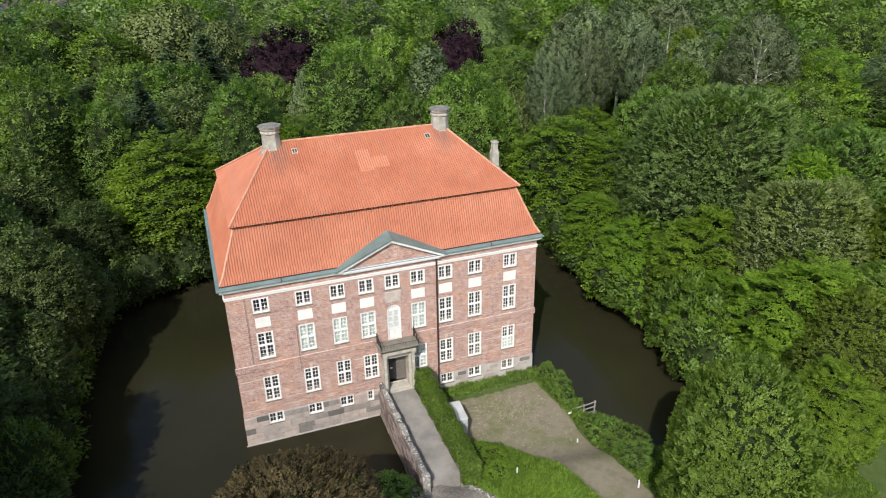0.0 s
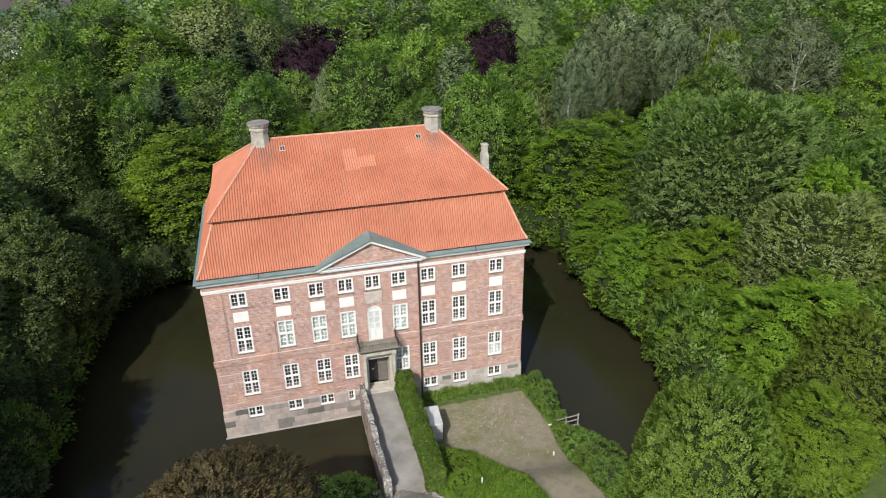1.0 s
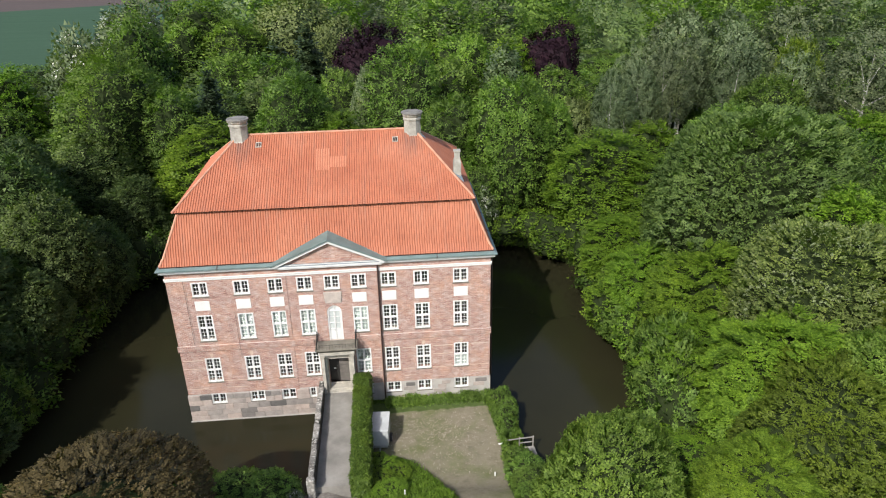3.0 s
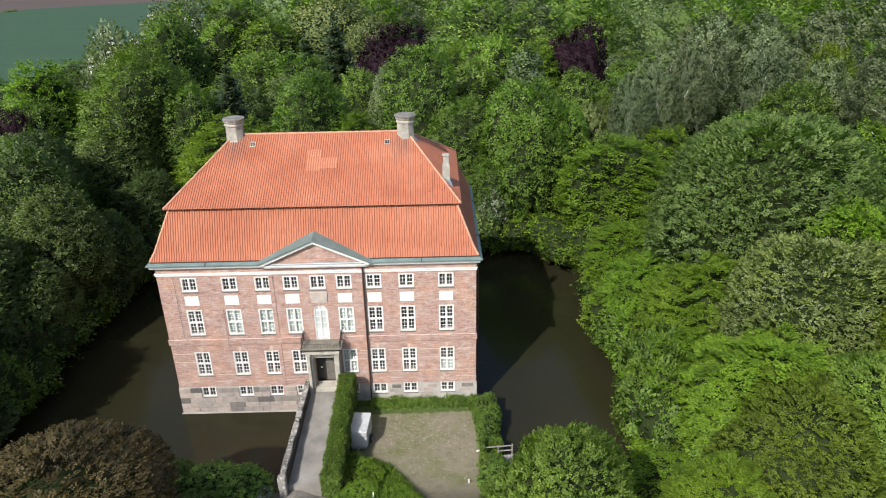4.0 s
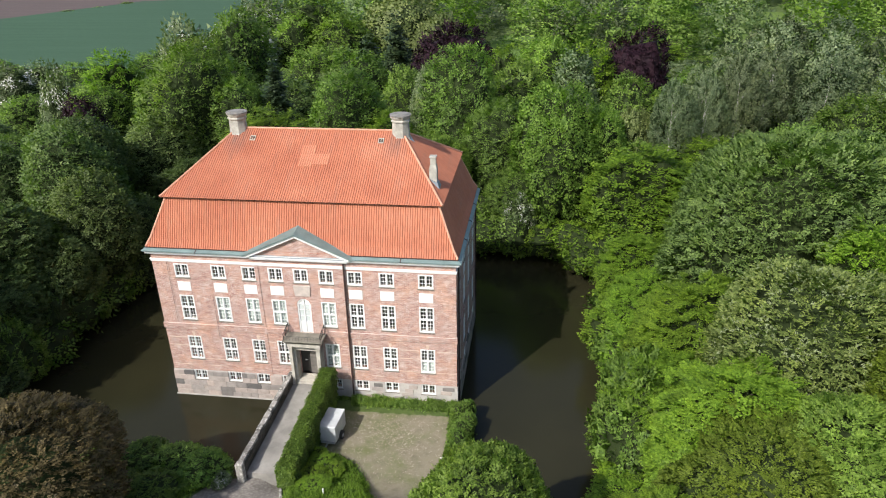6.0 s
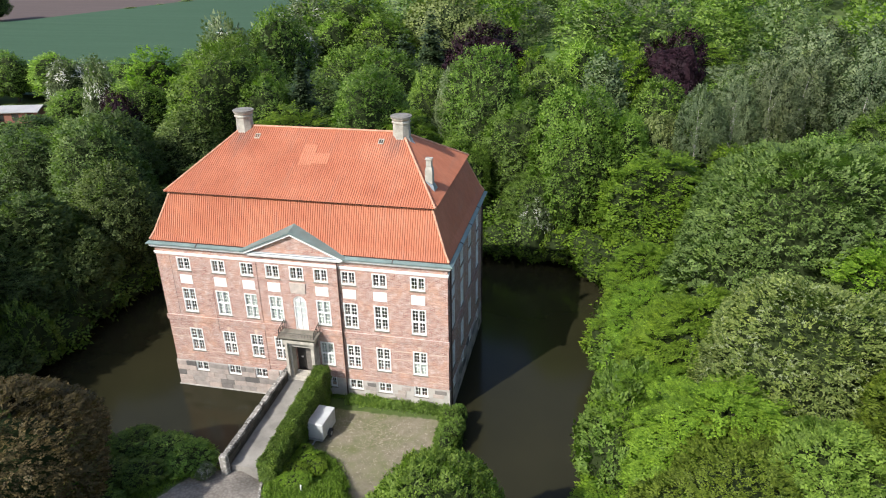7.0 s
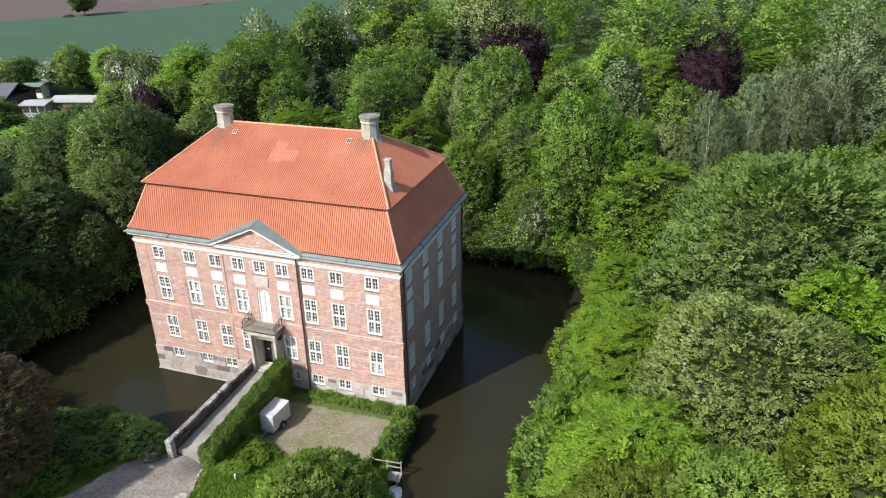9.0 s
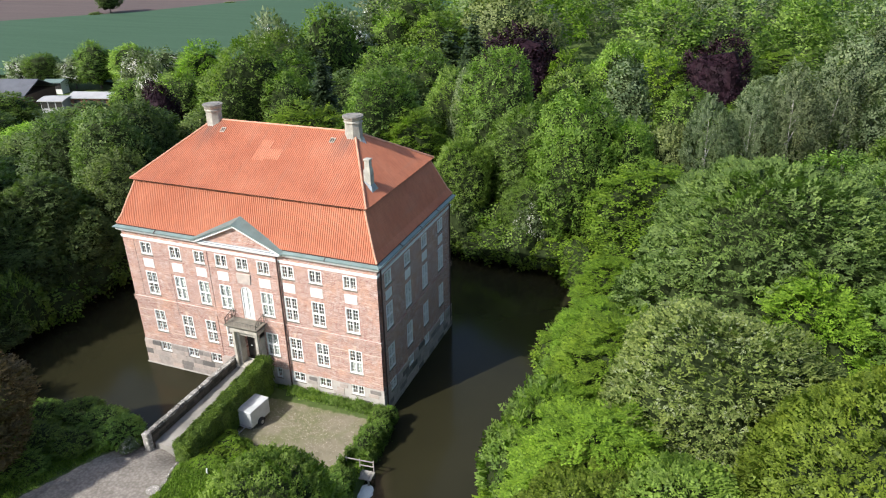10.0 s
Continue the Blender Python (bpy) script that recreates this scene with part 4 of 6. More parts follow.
part("spandrel", bm, M_BRICK_X, house)


# ---- bridge, garden ----
def path_z(y):
    return 2.30 + 0.022 * y


bm = bmesh.new()
ys = [-0.62 - i * 0.85 for i in range(12)]
for a, b in zip(ys, ys[1:]):
    hexa(bm, [(-1.1, b, 1.0), (1.0, b, 1.0), (1.0, a, 1.0), (-1.1, a, 1.0)], [(-1.1, b, path_z(b)), (1.0, b, path_z(b)), (1.0, a, path_z(a)), (-1.1, a, path_z(a))])
path = part("path", bm, M_DECK)
tagged(path, "worn grey path over the bridge to the door", "path", kind="structure")
parapet = thing("parapet_wall", "rough stone parapet wall with lichened coping beside the bridge path", "wall", (-1.32, -5.5, 0))
rng = random.Random(11)


def unit_block(name, material):
    """A chamfered stone of unit size, shared by all of its kind."""
    bm = bmesh.new()
    c = 0.07
    box(bm, -0.5, -0.5, -0.5, 0.5, 0.5, 0.5)
    bmesh.ops.bevel(bm, geom=bm.edges[:], offset=c, segments=1, affect="EDGES")
    return finish(bm, name, material)


stone_me = unit_block("stone", M_WALLSTONE)
# Darkened copy of the stone for the unlit path side.
shaded_me = unit_block("stone", M_STONESHADE)
coping_me = unit_block("coping_stone", M_COPING)
bm = bmesh.new()
box(bm, -0.11, -4.6, -0.8, 0.11, 4.85, 2.85)
part("core", bm, M_WALLSTONE, parapet)
y = -4.6
while y < 4.8:
    w = rng.uniform(0.5, 0.85)
    ob = part("coping_stone", coping_me, M_COPING, parapet, at=pose(rng.uniform(-0.02, 0.02), y + w / 2, 2.93 + rng.uniform(-0.02, 0.02)))
    ob.scale = (0.36 * rng.uniform(0.8, 1.08), w * 0.97, 0.20 * rng.uniform(0.8, 1.3))
    y += w
for side in (-1, 1):
    z = 0.1 if side < 0 else 2.1
    while z < 2.8:
        h = rng.uniform(0.22, 0.36)
        y = -4.55
        while y < 4.75:
            w = rng.uniform(0.35, 0.75)
            ob = part("stone", stone_me if side < 0 else shaded_me, M_WALLSTONE, parapet, at=pose(side * 0.10, y + w / 2, min(z + h / 2, 2.72)))
            ob.scale = (0.16 + rng.uniform(0, 0.05), w * 0.95, h * 0.93)
            y += w
        z += h
bm = bmesh.new()
box(bm, -0.24, -5.00, 1.2, 0.24, -4.58, 3.08)
part("end_pier", bm, M_COPING, parapet, "squat stone end pier", 0.05)
bm = bmesh.new()
box(bm, 1.0, -10.2, 0.3, 1.3, -0.3, 2.15)
retaining = part("retaining_wall", bm, M_WALLSTONE)
tagged(retaining, "low stone wall under the hedge", "wall", kind="structure")


def leaf_fan(p, n, leaf, leaves, rs, spread=0.35):
    """Star-shaped sprays of pointed leaves at the points p with normals n."""
    k = len(p)
    n = n / np.linalg.norm(n, axis=1, keepdims=True)
    ref = np.where(np.abs(n[:, 2:3]) < 0.9, np.array([[0, 0, 1.0]]), np.array([[1.0, 0, 0]]))
    a = np.cross(n, ref)
    a /= np.linalg.norm(a, axis=1, keepdims=True)
    b = np.cross(n, a)
    tris = []
    turn = rs.uniform(0, 6.283, k)
    for j in range(leaves):
        ang = turn + 6.283 * j / leaves + rs.uniform(-0.4, 0.4, k)
        d = a * np.cos(ang)[:, None] + b * np.sin(ang)[:, None]
        q = np.cross(n, d)
        ln = leaf * rs.uniform(0.65, 1.35, k)[:, None]
        dn = n * rs.uniform(-spread, spread * 0.6, k)[:, None]
        o = p + d * ln * 0.12
        tris.append(np.stack([o + q * ln * 0.30 + d * ln * 0.2, o - q * ln * 0.30 + d * ln * 0.2, o + (d + dn) * ln], 1))
    return np.concatenate(tris).reshape(-1, 3)


def leaves_mesh(name, p, n, leaf, leaves, rs, material):
    v = leaf_fan(p, n, leaf, leaves, rs)
    return raw_mesh(name, v, np.arange(len(v)).reshape(-1, 3), material)


# clipped hedge on the bridge
hedge = thing("hedge", "clipped green hedge beside the bridge path", "hedge", (1.62, -5.5, 2.0))
hedge.scale = (0.9, 1, 1)
bm = bmesh.new()
nseg = 20
prev = None
for i in range(nseg + 1):
    y = -4.9 + 9.3 * i / nseg
    wv = 0.42 + 0.05 * math.sin(i * 1.7)
    h = 1.05 + 0.75 * i / nseg + 0.08 * math.sin(i * 2.3)
    loop = [bm.verts.new((x, y, z)) for x, z in ((-wv, -0.3), (-wv - 0.05, h * 0.6), (-wv * 0.7, h), (wv * 0.7, h), (wv + 0.12, h * 0.6), (wv + 0.1, -1.2))]
    if prev:
        for j in range(6):
            bm.faces.new((prev[j], prev[(j + 1) % 6], loop[(j + 1) % 6], loop[j]))
    else:
        bm.faces.new(loop[::-1])
    prev = loop
bm.faces.new(prev)
part("core", bm, L_HEDGE, hedge, "shaded inner twigs")
rs = np.random.RandomState(3)
N = 9000
t = rs.uniform(0, 1, N)
ang = rs.uniform(-0.25, math.pi + 0.45, N)
hh = 1.1 + 0.75 * t
P = np.stack([np.clip(1.35 * np.cos(ang), -1, 1) * (0.55 + 0.08 * np.sin(t * 40)), -5.0 + 9.5 * t, np.where(np.sin(ang) > 0.75, hh, hh * np.clip(1.3 * np.sin(ang), -0.9, 1))], 1)
P += rs.normal(0, 0.05, (N, 3))
NN = np.stack([np.cos(ang), np.zeros(N), np.sin(ang) + 0.3], 1) + rs.normal(0, 0.35, (N, 3))
E = 700
ec = np.stack([rs.uniform(-0.5, 0.5, E), np.full(E, -5.0), rs.uniform(-0.6, 1.1, E)], 1) + rs.normal(0, 0.05, (E, 3))
P, NN = np.concatenate([P, ec]), np.concatenate([NN, np.array([0, -1.0, 0.4]) + rs.normal(0, 0.35, (E, 3))])
part("leaves", leaves_mesh("leaves", P, NN, 0.16, 4, rs, L_HEDGE), L_HEDGE, hedge)

# box trailer beside the hedge
trailer = thing("box_trailer", "small white box trailer parked beside the hedge", "trailer", (2.8, -4.5, 0.75))
trailer.rotation_euler = (0, 0, radians(-4))
bm = bmesh.new()
box(bm, -0.58, -1.0, 0.32, 0.58, 1.0, 1.55)
part("body", bm, M_TRAILER, trailer, bevel=0.03)
bm = bmesh.new()
box(bm, -0.60, -1.02, 1.55, 0.60, 1.02, 1.60)
part("lid", bm, M_TRAILER, trailer, bevel=0.02)
bm = bmesh.new()
box(bm, -0.5, -1.1, 0.24, 0.5, 1.0, 0.32)
box(bm, -0.04, -1.9, 0.24, 0.04, -1.1, 0.31)
part("chassis", bm, M_ZINC, trailer)
for s in (-1, 1):
    bm = bmesh.new()
    tube(bm, [(s * 0.60, -0.1, 0.26), (s * 0.74, -0.1, 0.26)], [0.26, 0.26], 18)
    wheel = part("wheel", bm, M_RUBBER, trailer)
    bm = bmesh.new()
    tube(bm, [(s * 0.735, -0.1, 0.26), (s * 0.75, -0.1, 0.26)], [0.15, 0.14], 14)
    part("rim", bm, M_ZINC, wheel)
    bm = bmesh.new()
    pts = [(s * 0.67, -0.1 + 0.33 * math.cos(a), 0.26 + 0.33 * math.sin(a)) for a in [math.pi * i / 8 for i in range(9)]]
    for p, q in zip(pts, pts[1:]):
        hexa(bm, [(p[0] - 0.09, p[1], p[2]), (p[0] + 0.09, p[1], p[2]), (q[0] + 0.09, q[1], q[2]), (q[0] - 0.09, q[1], q[2])],
             [(p[0] - 0.09, p[1], p[2] + 0.02), (p[0] + 0.09, p[1], p[2] + 0.02), (q[0] + 0.09, q[1], q[2] + 0.02), (q[0] - 0.09, q[1], q[2] + 0.02)])
    part("mudguard", bm, M_RUBBER, trailer)
bm = bmesh.new()
tube(bm, [(0, -1.75, 0.0), (0, -1.75, 0.45)], [0.03, 0.03], 8)
part("jockey_stand", bm, M_ZINC, trailer)

# jetty with a rail on one side
jetty = thing("jetty", "small weathered wooden jetty with one handrail over the moat", "jetty", (12.05, -6.5, 0))
jetty.rotation_euler = (0, 0, radians(5))
for i in range(10):
    bm = bmesh.new()
    box(bm, -1.05 + i * 0.21, -0.42, 0.50 + 0.008 * (i % 3), -0.86 + i * 0.21, 0.42, 0.55 + 0.008 * (i % 3))
    part("plank", bm, M_OLDWOOD, jetty)
for x in (-0.95, 0.0, 0.95):
    bm = bmesh.new()
    box(bm, x - 0.035, 0.36, -1.0, x + 0.035, 0.43, 1.45)
    part("post", bm, M_OLDWOOD, jetty)
for x in (-0.9, 0.85):
    bm = bmesh.new()
    box(bm, x - 0.05, -0.4, -1.0, x + 0.05, -0.3, 0.5)
    part("pile", bm, M_OLDWOOD, jetty)
for z, x0 in ((1.36, -1.0), (0.98, 0.0)):
    bm = bmesh.new()
    box(bm, x0, 0.31, z, 1.0, 0.36, z + 0.06)
    part("rail", bm, M_OLDWOOD, jetty)
bm = bmesh.new()
box(bm, -1.5, 0.12, 1.30, -0.98, 0.2, 1.36)
part("board", bm, M_WHITE, jetty, "white painted board on the rail end")
# Flat white lumps lie on the water next to the jetty.
foam = thing("foam_patch", "low white lumps on the water beside the jetty", "foam", (13.05, -7.7, 0.0))
rs = np.random.RandomState(61)
bm = bmesh.new()
for i in range(26):
    t = i / 25
    r = rs.uniform(0.12, 0.25)
    res = bmesh.ops.create_icosphere(bm, subdivisions=2, radius=r, matrix=Matrix.Translation((rs.uniform(-0.32, 0.32), 0.75 - 1.7 * t, 0.0)) @ Matrix.Diagonal((1.2, 1.5, 0.35, 1)))
part("foam", bm, M_WHITEPATCH, foam)

for x, y, z, h in ((4.2, -11.3, None, 0.42), (9.95, -8.8, None, 0.3), (10.6, -14.7, None, 0.6), (-2.6, -9.8, None, 0.5)):
    z = float(land(x, y))
    mk = thing("marker_post", "short white painted post standing in the grass", "post", (x, y, z - 0.05), "garden marker posts")
    bm = bmesh.new()
    hexa(bm, [(-0.04, -0.04, 0), (0.04, -0.04, 0), (0.04, 0.04, 0), (-0.04, 0.04, 0)], [(-0.035, -0.035, h), (0.035, -0.035, h), (0.035, 0.035, h + 0.04), (-0.035, 0.035, h + 0.04)])
    part("shaft", bm, M_WHITE, mk)

cover = thing("manhole_cover", "round pale stone manhole cover in the drive", "cover", (1.75, -13.4, float(land(1.75, -13.4))))
bm = bmesh.new()
tube(bm, [(0, 0, -0.1), (0, 0, 0.05)], [0.42, 0.40], 20)
part("lid", bm, M_COPING, cover)
bm = bmesh.new()
tube(bm, [(0, 0, -0.1), (0, 0, 0.03)], [0.52, 0.50], 20)
part("rim", bm, M_SANDDARK, cover)
kerb = thing("kerb", "low row of pale edging stones between drive and lawn", "kerb", (1.6, -11.3, 0))
rng = random.Random(17)
for i in range(11):
    t = i / 10
    kx, ky = -0.5 + 1.35 * t, 1.0 - 3.2 * t
    kz = float(land(1.6 + kx, -11.3 + ky))
    ob = part("edging_stone", coping_me, M_COPING, kerb, at=pose(kx, ky, kz + 0.06, 0, 0, 22 + rng.uniform(-8, 8)))
    ob.scale = (0.16, 0.30, 0.26)
# far farm buildings
def far_building(name, label, at, turn, l, w, h, ridge_h, wall, roof):
    b = thing(name, label, "building", (*at, float(land(*at))))
    b.rotation_euler = (0, 0, radians(turn))
    bm = bmesh.new()
    box(bm, -l / 2, -w / 2, -0.5, l / 2, w / 2, h)
    part("wall", bm, wall, b)
    bm = bmesh.new()
    for s in (-1, 1):
        hexa(bm, [(-l / 2 - 0.4, s * (w / 2 + 0.4), h - 0.1), (l / 2 + 0.4, s * (w / 2 + 0.4), h - 0.1), (l / 2 + 0.4, 0, h + ridge_h), (-l / 2 - 0.4, 0, h + ridge_h)],
             [(-l / 2 - 0.4, s * (w / 2 + 0.4), h + 0.1), (l / 2 + 0.4, s * (w / 2 + 0.4), h + 0.1), (l / 2 + 0.4, 0, h + ridge_h + 0.2), (-l / 2 - 0.4, 0, h + ridge_h + 0.2)])
    part("roof", bm, roof, b)
    for i in range(3):
        bm = bmesh.new()
        x = -l / 3 + i * l / 3
        box(bm, x - 0.6, -w / 2 - 0.05, 1.0, x + 0.6, -w / 2 - 0.003, 2.2)
        part("window", bm, M_IRON, b)


M_SLATE = plain("dark_sheet_roof", (0.10, 0.105, 0.12), 0.6, 0.2, 0.6)
M_PALEROOF = plain("pale_sheet_roof", (0.36, 0.36, 0.37), 0.6, 0.1, 0.6)
M_REDWALL = plain("red_brick_far", (0.25, 0.11, 0.08), 0.9, 0.2, 1.0)
far_building("barn", "long dark-roofed barn beyond the trees", (-107, 61), 15, 24, 10, 2.6, 2.2, M_UNDER, M_SLATE)
far_building("shed", "low pale-roofed shed beyond the trees", (-82.5, 65.5), 15, 8, 4, 2.6, 0.6, M_REDWALL, M_PALEROOF)
far_building("outbuilding", "white flat outbuilding beyond the trees", (-88, 61.5), 15, 4.5, 4, 2.4, 0.3, M_PALEROOF, M_PALEROOF)
far_building("garden_hut", "small white hut with a green roof beyond the trees", (-101.5, 73.5), 15, 3.6, 2.6, 2.4, 0.3, M_WHITE, M_PATINA)


# ---- trees ----
def golden_dirs(rs, n, zmin):
    """Unit directions spread evenly, from zmin upwards."""
    z = 1 - (1 - zmin) * (np.arange(n) + rs.uniform(0, 1, n)) / n
    a = np.arange(n) * 2.39996 + rs.uniform(0, 6.283) + rs.normal(0, 0.25, n)
    r = np.sqrt(np.clip(1 - z * z, 0, 1))
    return np.stack([r * np.cos(a), r * np.sin(a), z], 1)


def unit(v):
    return v / np.maximum(np.linalg.norm(v, axis=1, keepdims=True), 1e-9)


class Crown:
    """The outer form of a crown: an uneven dome of boughs, stepped in tiers where the kind grows so."""

    def __init__(self, seed, R, H, base, boughs, depth, tiers, squat=0.42, taper=0.0):
        self.rs = rs = np.random.RandomState(seed)
        self.R, self.H, self.base, self.depth, self.tiers, self.taper = R, H, base, depth, tiers, taper
        self.mid = base + (H - base) * squat
        self.c = unit(golden_dirs(rs, boughs, -0.75) + rs.normal(0, 0.10, (boughs, 3)))
        self.size = 2.3 / math.sqrt(boughs) * rs.uniform(0.75, 1.3, boughs)
        self.reach = rs.uniform(0.25, 1.0, boughs)
        self.wave = [(unit(rs.normal(0, 1, (1, 3)))[0] * rs.uniform(1.6, 6.5), rs.uniform(0, 6.283)) for _ in range(8)]
        self.turn = rs.uniform(0, 6.283)

    def scale(self, u):
        return np.stack([np.full(len(u), self.R), np.full(len(u), self.R), np.where(u[:, 2] > 0, self.H - self.mid, self.mid - self.base)], 1)

    def at(self, u):
        """Places on the crown in the directions u, and the way that the foliage faces there."""
        s = self.scale(u)
        ang = np.arccos(np.clip(u @ self.c.T, -1, 1)) / self.size[None, :]
        k = ang.argmin(1)
        x = np.clip(ang[np.arange(len(u)), k], 0, 1.15)
        f = 1 - self.depth * 1.5 + self.depth * np.sqrt(np.clip(1.33 - x * x, 0, 1)) + self.depth * self.reach[k]
        for w, ph in self.wave:
            f = f + 0.038 * np.sin(u @ w + ph)
        face = unit(u / s)
        lift = unit((u - self.c[k]) * np.array([1, 1, 0.7]) + face * self.size[k][:, None] * 0.9)
        face = unit(face + lift * min(1.0, self.depth * 6))
        if self.tiers:
            az = np.arctan2(u[:, 1], u[:, 0])
            w = (u[:, 2] * s[:, 2] / (self.H - self.base) * self.tiers + 0.30 * np.sin(az * 3 + self.turn) + 0.16 * np.sin(az * 7 + 2 * self.turn) + self.reach[k] * 0.9) % 1.0
            f = f * (1.06 - 0.22 * w)
            face = unit(face + np.array([0, 0, 0.35]))
        p = u * s * f[:, None]
        if self.taper:
            p[:, :2] *= (1 - self.taper * np.clip(p[:, 2:3] / (self.H - self.mid), 0, 1))
        return p + np.array([0, 0, self.mid]), face

    def fronds(self, n, lack=0.10, zmin=-0.6):
        """Where leafy twigs grow: more to the area, with gaps."""
        rs = self.rs
        u = golden_dirs(rs, int(n * 1.7), zmin)
        s = self.scale(u)
        area = np.linalg.norm(u / s, axis=1) * s[:, 2]
        hole = np.sin(u @ self.wave[0][0] * 2.3 + 1) * np.sin(u @ self.wave[1][0] * 2.7 + 2) + 0.5 * np.sin(u @ self.wave[2][0] * 4)
        ok = (rs.uniform(0, 1, len(u)) < area / area.max()) & ((hole < 1.0) | (rs.uniform(0, 1, len(u)) > lack * 6))
        u = u[ok][rs.permutation(ok.sum())[:n]]
        p, face = self.at(u)
        mid = np.array([0, 0, self.mid])
        sink = 1 - np.abs(rs.normal(0, 0.035, len(u))) - np.where(rs.uniform(0, 1, len(u)) < 0.16, rs.uniform(0.04, 0.16, len(u)), 0)
        return mid + (p - mid) * sink[:, None], face, u

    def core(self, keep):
        """A closed dark shell, added inside the leaves, that stops the view through the crown."""
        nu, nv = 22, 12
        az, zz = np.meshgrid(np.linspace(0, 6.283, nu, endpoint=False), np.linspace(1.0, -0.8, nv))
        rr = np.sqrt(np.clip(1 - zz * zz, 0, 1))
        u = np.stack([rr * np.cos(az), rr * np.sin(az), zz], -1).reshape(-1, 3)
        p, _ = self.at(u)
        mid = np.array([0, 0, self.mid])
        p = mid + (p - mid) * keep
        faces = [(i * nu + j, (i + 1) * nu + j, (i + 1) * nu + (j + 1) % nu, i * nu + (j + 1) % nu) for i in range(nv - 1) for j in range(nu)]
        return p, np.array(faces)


def twigs(rs, p, face, u, L, habit, pairs, soft):
    """Leafy twigs as loose triangles: leaves in pairs along an axis and one at its tip. habit: how far the twig follows the crown's face, spreads sideways, rises."""
    ka, kb, kc, wild = habit
    n = len(p)
    flat = unit(u * np.array([1, 1, 0.0]) + rs.normal(0, 0.05, (n, 3)))
    axis = unit(face * ka + flat * kb + np.array([0, 0, kc]) + rs.normal(0, wild, (n, 3)))
    b = face * 0.7 + np.array([0, 0, 0.6]) + rs.normal(0, 0.28, (n, 3))
    b = unit(b - axis * (b * axis).sum(1, keepdims=True))
    side = np.cross(axis, b)
    ln = L * rs.uniform(0.65, 1.35, (n, 1))
    tris = []
    for j in range(pairs * 2 + 1):
        s = 0.8 if j == pairs * 2 else (j // 2 + 0.2) / pairs * 0.85
        sg = 0.0 if j == pairs * 2 else (1.0 if j % 2 else -1.0)
        d = unit(axis * 0.75 + side * sg * rs.uniform(0.7, 1.1, (n, 1)) + b * rs.uniform(-0.35, 0.12, (n, 1)))
        q = np.cross(b, d)
        o = p + axis * ln * (s - 0.45)
        l = ln * (0.52 - 0.14 * s) * rs.uniform(0.8, 1.2, (n, 1))
        tris.append(np.stack([o + d * l * 0.3 + q * l * 0.35, o + d * l * 0.3 - q * l * 0.35, o + d * l], 1))
    tris = np.concatenate(tris)
    f = np.tile(face, (pairs * 2 + 1, 1))
    g = unit(np.cross(tris[:, 1] - tris[:, 0], tris[:, 2] - tris[:, 0]))
    back = (g * f).sum(1) < 0
    tris[back] = tris[back][:, ::-1]
    g[back] *= -1
    return tris.reshape(-1, 3), np.repeat(unit(f * soft + g * (1 - soft)), 3, axis=0)


def crown_mesh(form, n, L, habit, pairs, material, soft=0.5, lack=0.1, inner=0.84):
    rs = form.rs
    p, face, u = form.fronds(n, lack)
    v, nv = twigs(rs, p, face, u, L, habit, pairs, soft)
    me = raw_mesh("crown", v, np.arange(len(v)).reshape(-1, 3), material, nv)
    if not inner:
        return me, None
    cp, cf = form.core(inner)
    return me, raw_mesh("inner_bough", cp, cf, material if material is L_COPPER else M_LEAFSHADE)


def trunk_parts(ob, seed, form, r0, material, limbs, lean=0.3):
    """A tapered trunk and its main limbs, as parts of the tree ob."""
    rs = np.random.RandomState(seed + 77)
    base, H = max(form.base, 0.6), form.H
    bm = bmesh.new()
    top = base + (H - base) * 0.75
    pts = [(0, 0, -0.4), (0.05, 0, base * 0.4), (rs.uniform(-lean, lean) * 0.4, rs.uniform(-lean, lean) * 0.4, base), (rs.uniform(-lean, lean), rs.uniform(-lean, lean), (base + top) / 2), (rs.uniform(-lean, lean), rs.uniform(-lean, lean), top)]
    tube(bm, pts, [r0 * 1.35, r0, r0 * 0.85, r0 * 0.5, r0 * 0.15], 8)
    part("trunk", bm, material, ob)
    ends, _ = form.at(form.c)
    for j in rs.permutation(len(ends))[:limbs]:
        e = Vector(ends[j]) * 0.86
        z0 = max(base * 0.8, e.z - abs(rs.uniform(1.5, 4.0)))
        s = Vector(pts[2]).lerp(Vector(pts[4]), min(max((z0 - base) / max(top - base, 0.1), 0), 1))
        bm = bmesh.new()
        tube(bm, [s, s.lerp(e, 0.5) + Vector((0, 0, 0.3)), e], [r0 * 0.42, r0 * 0.25, r0 * 0.08], 6)
        part("limb", bm, material, ob)


DOME, FAN, PLUME, PLAIN = (0.65, 0.50, 0.25, 0.32), (0.25, 1.0, 0.10, 0.32), (0.35, 0.25, 0.75, 0.40), (0.75, 0.3, 0.25, 0.42)
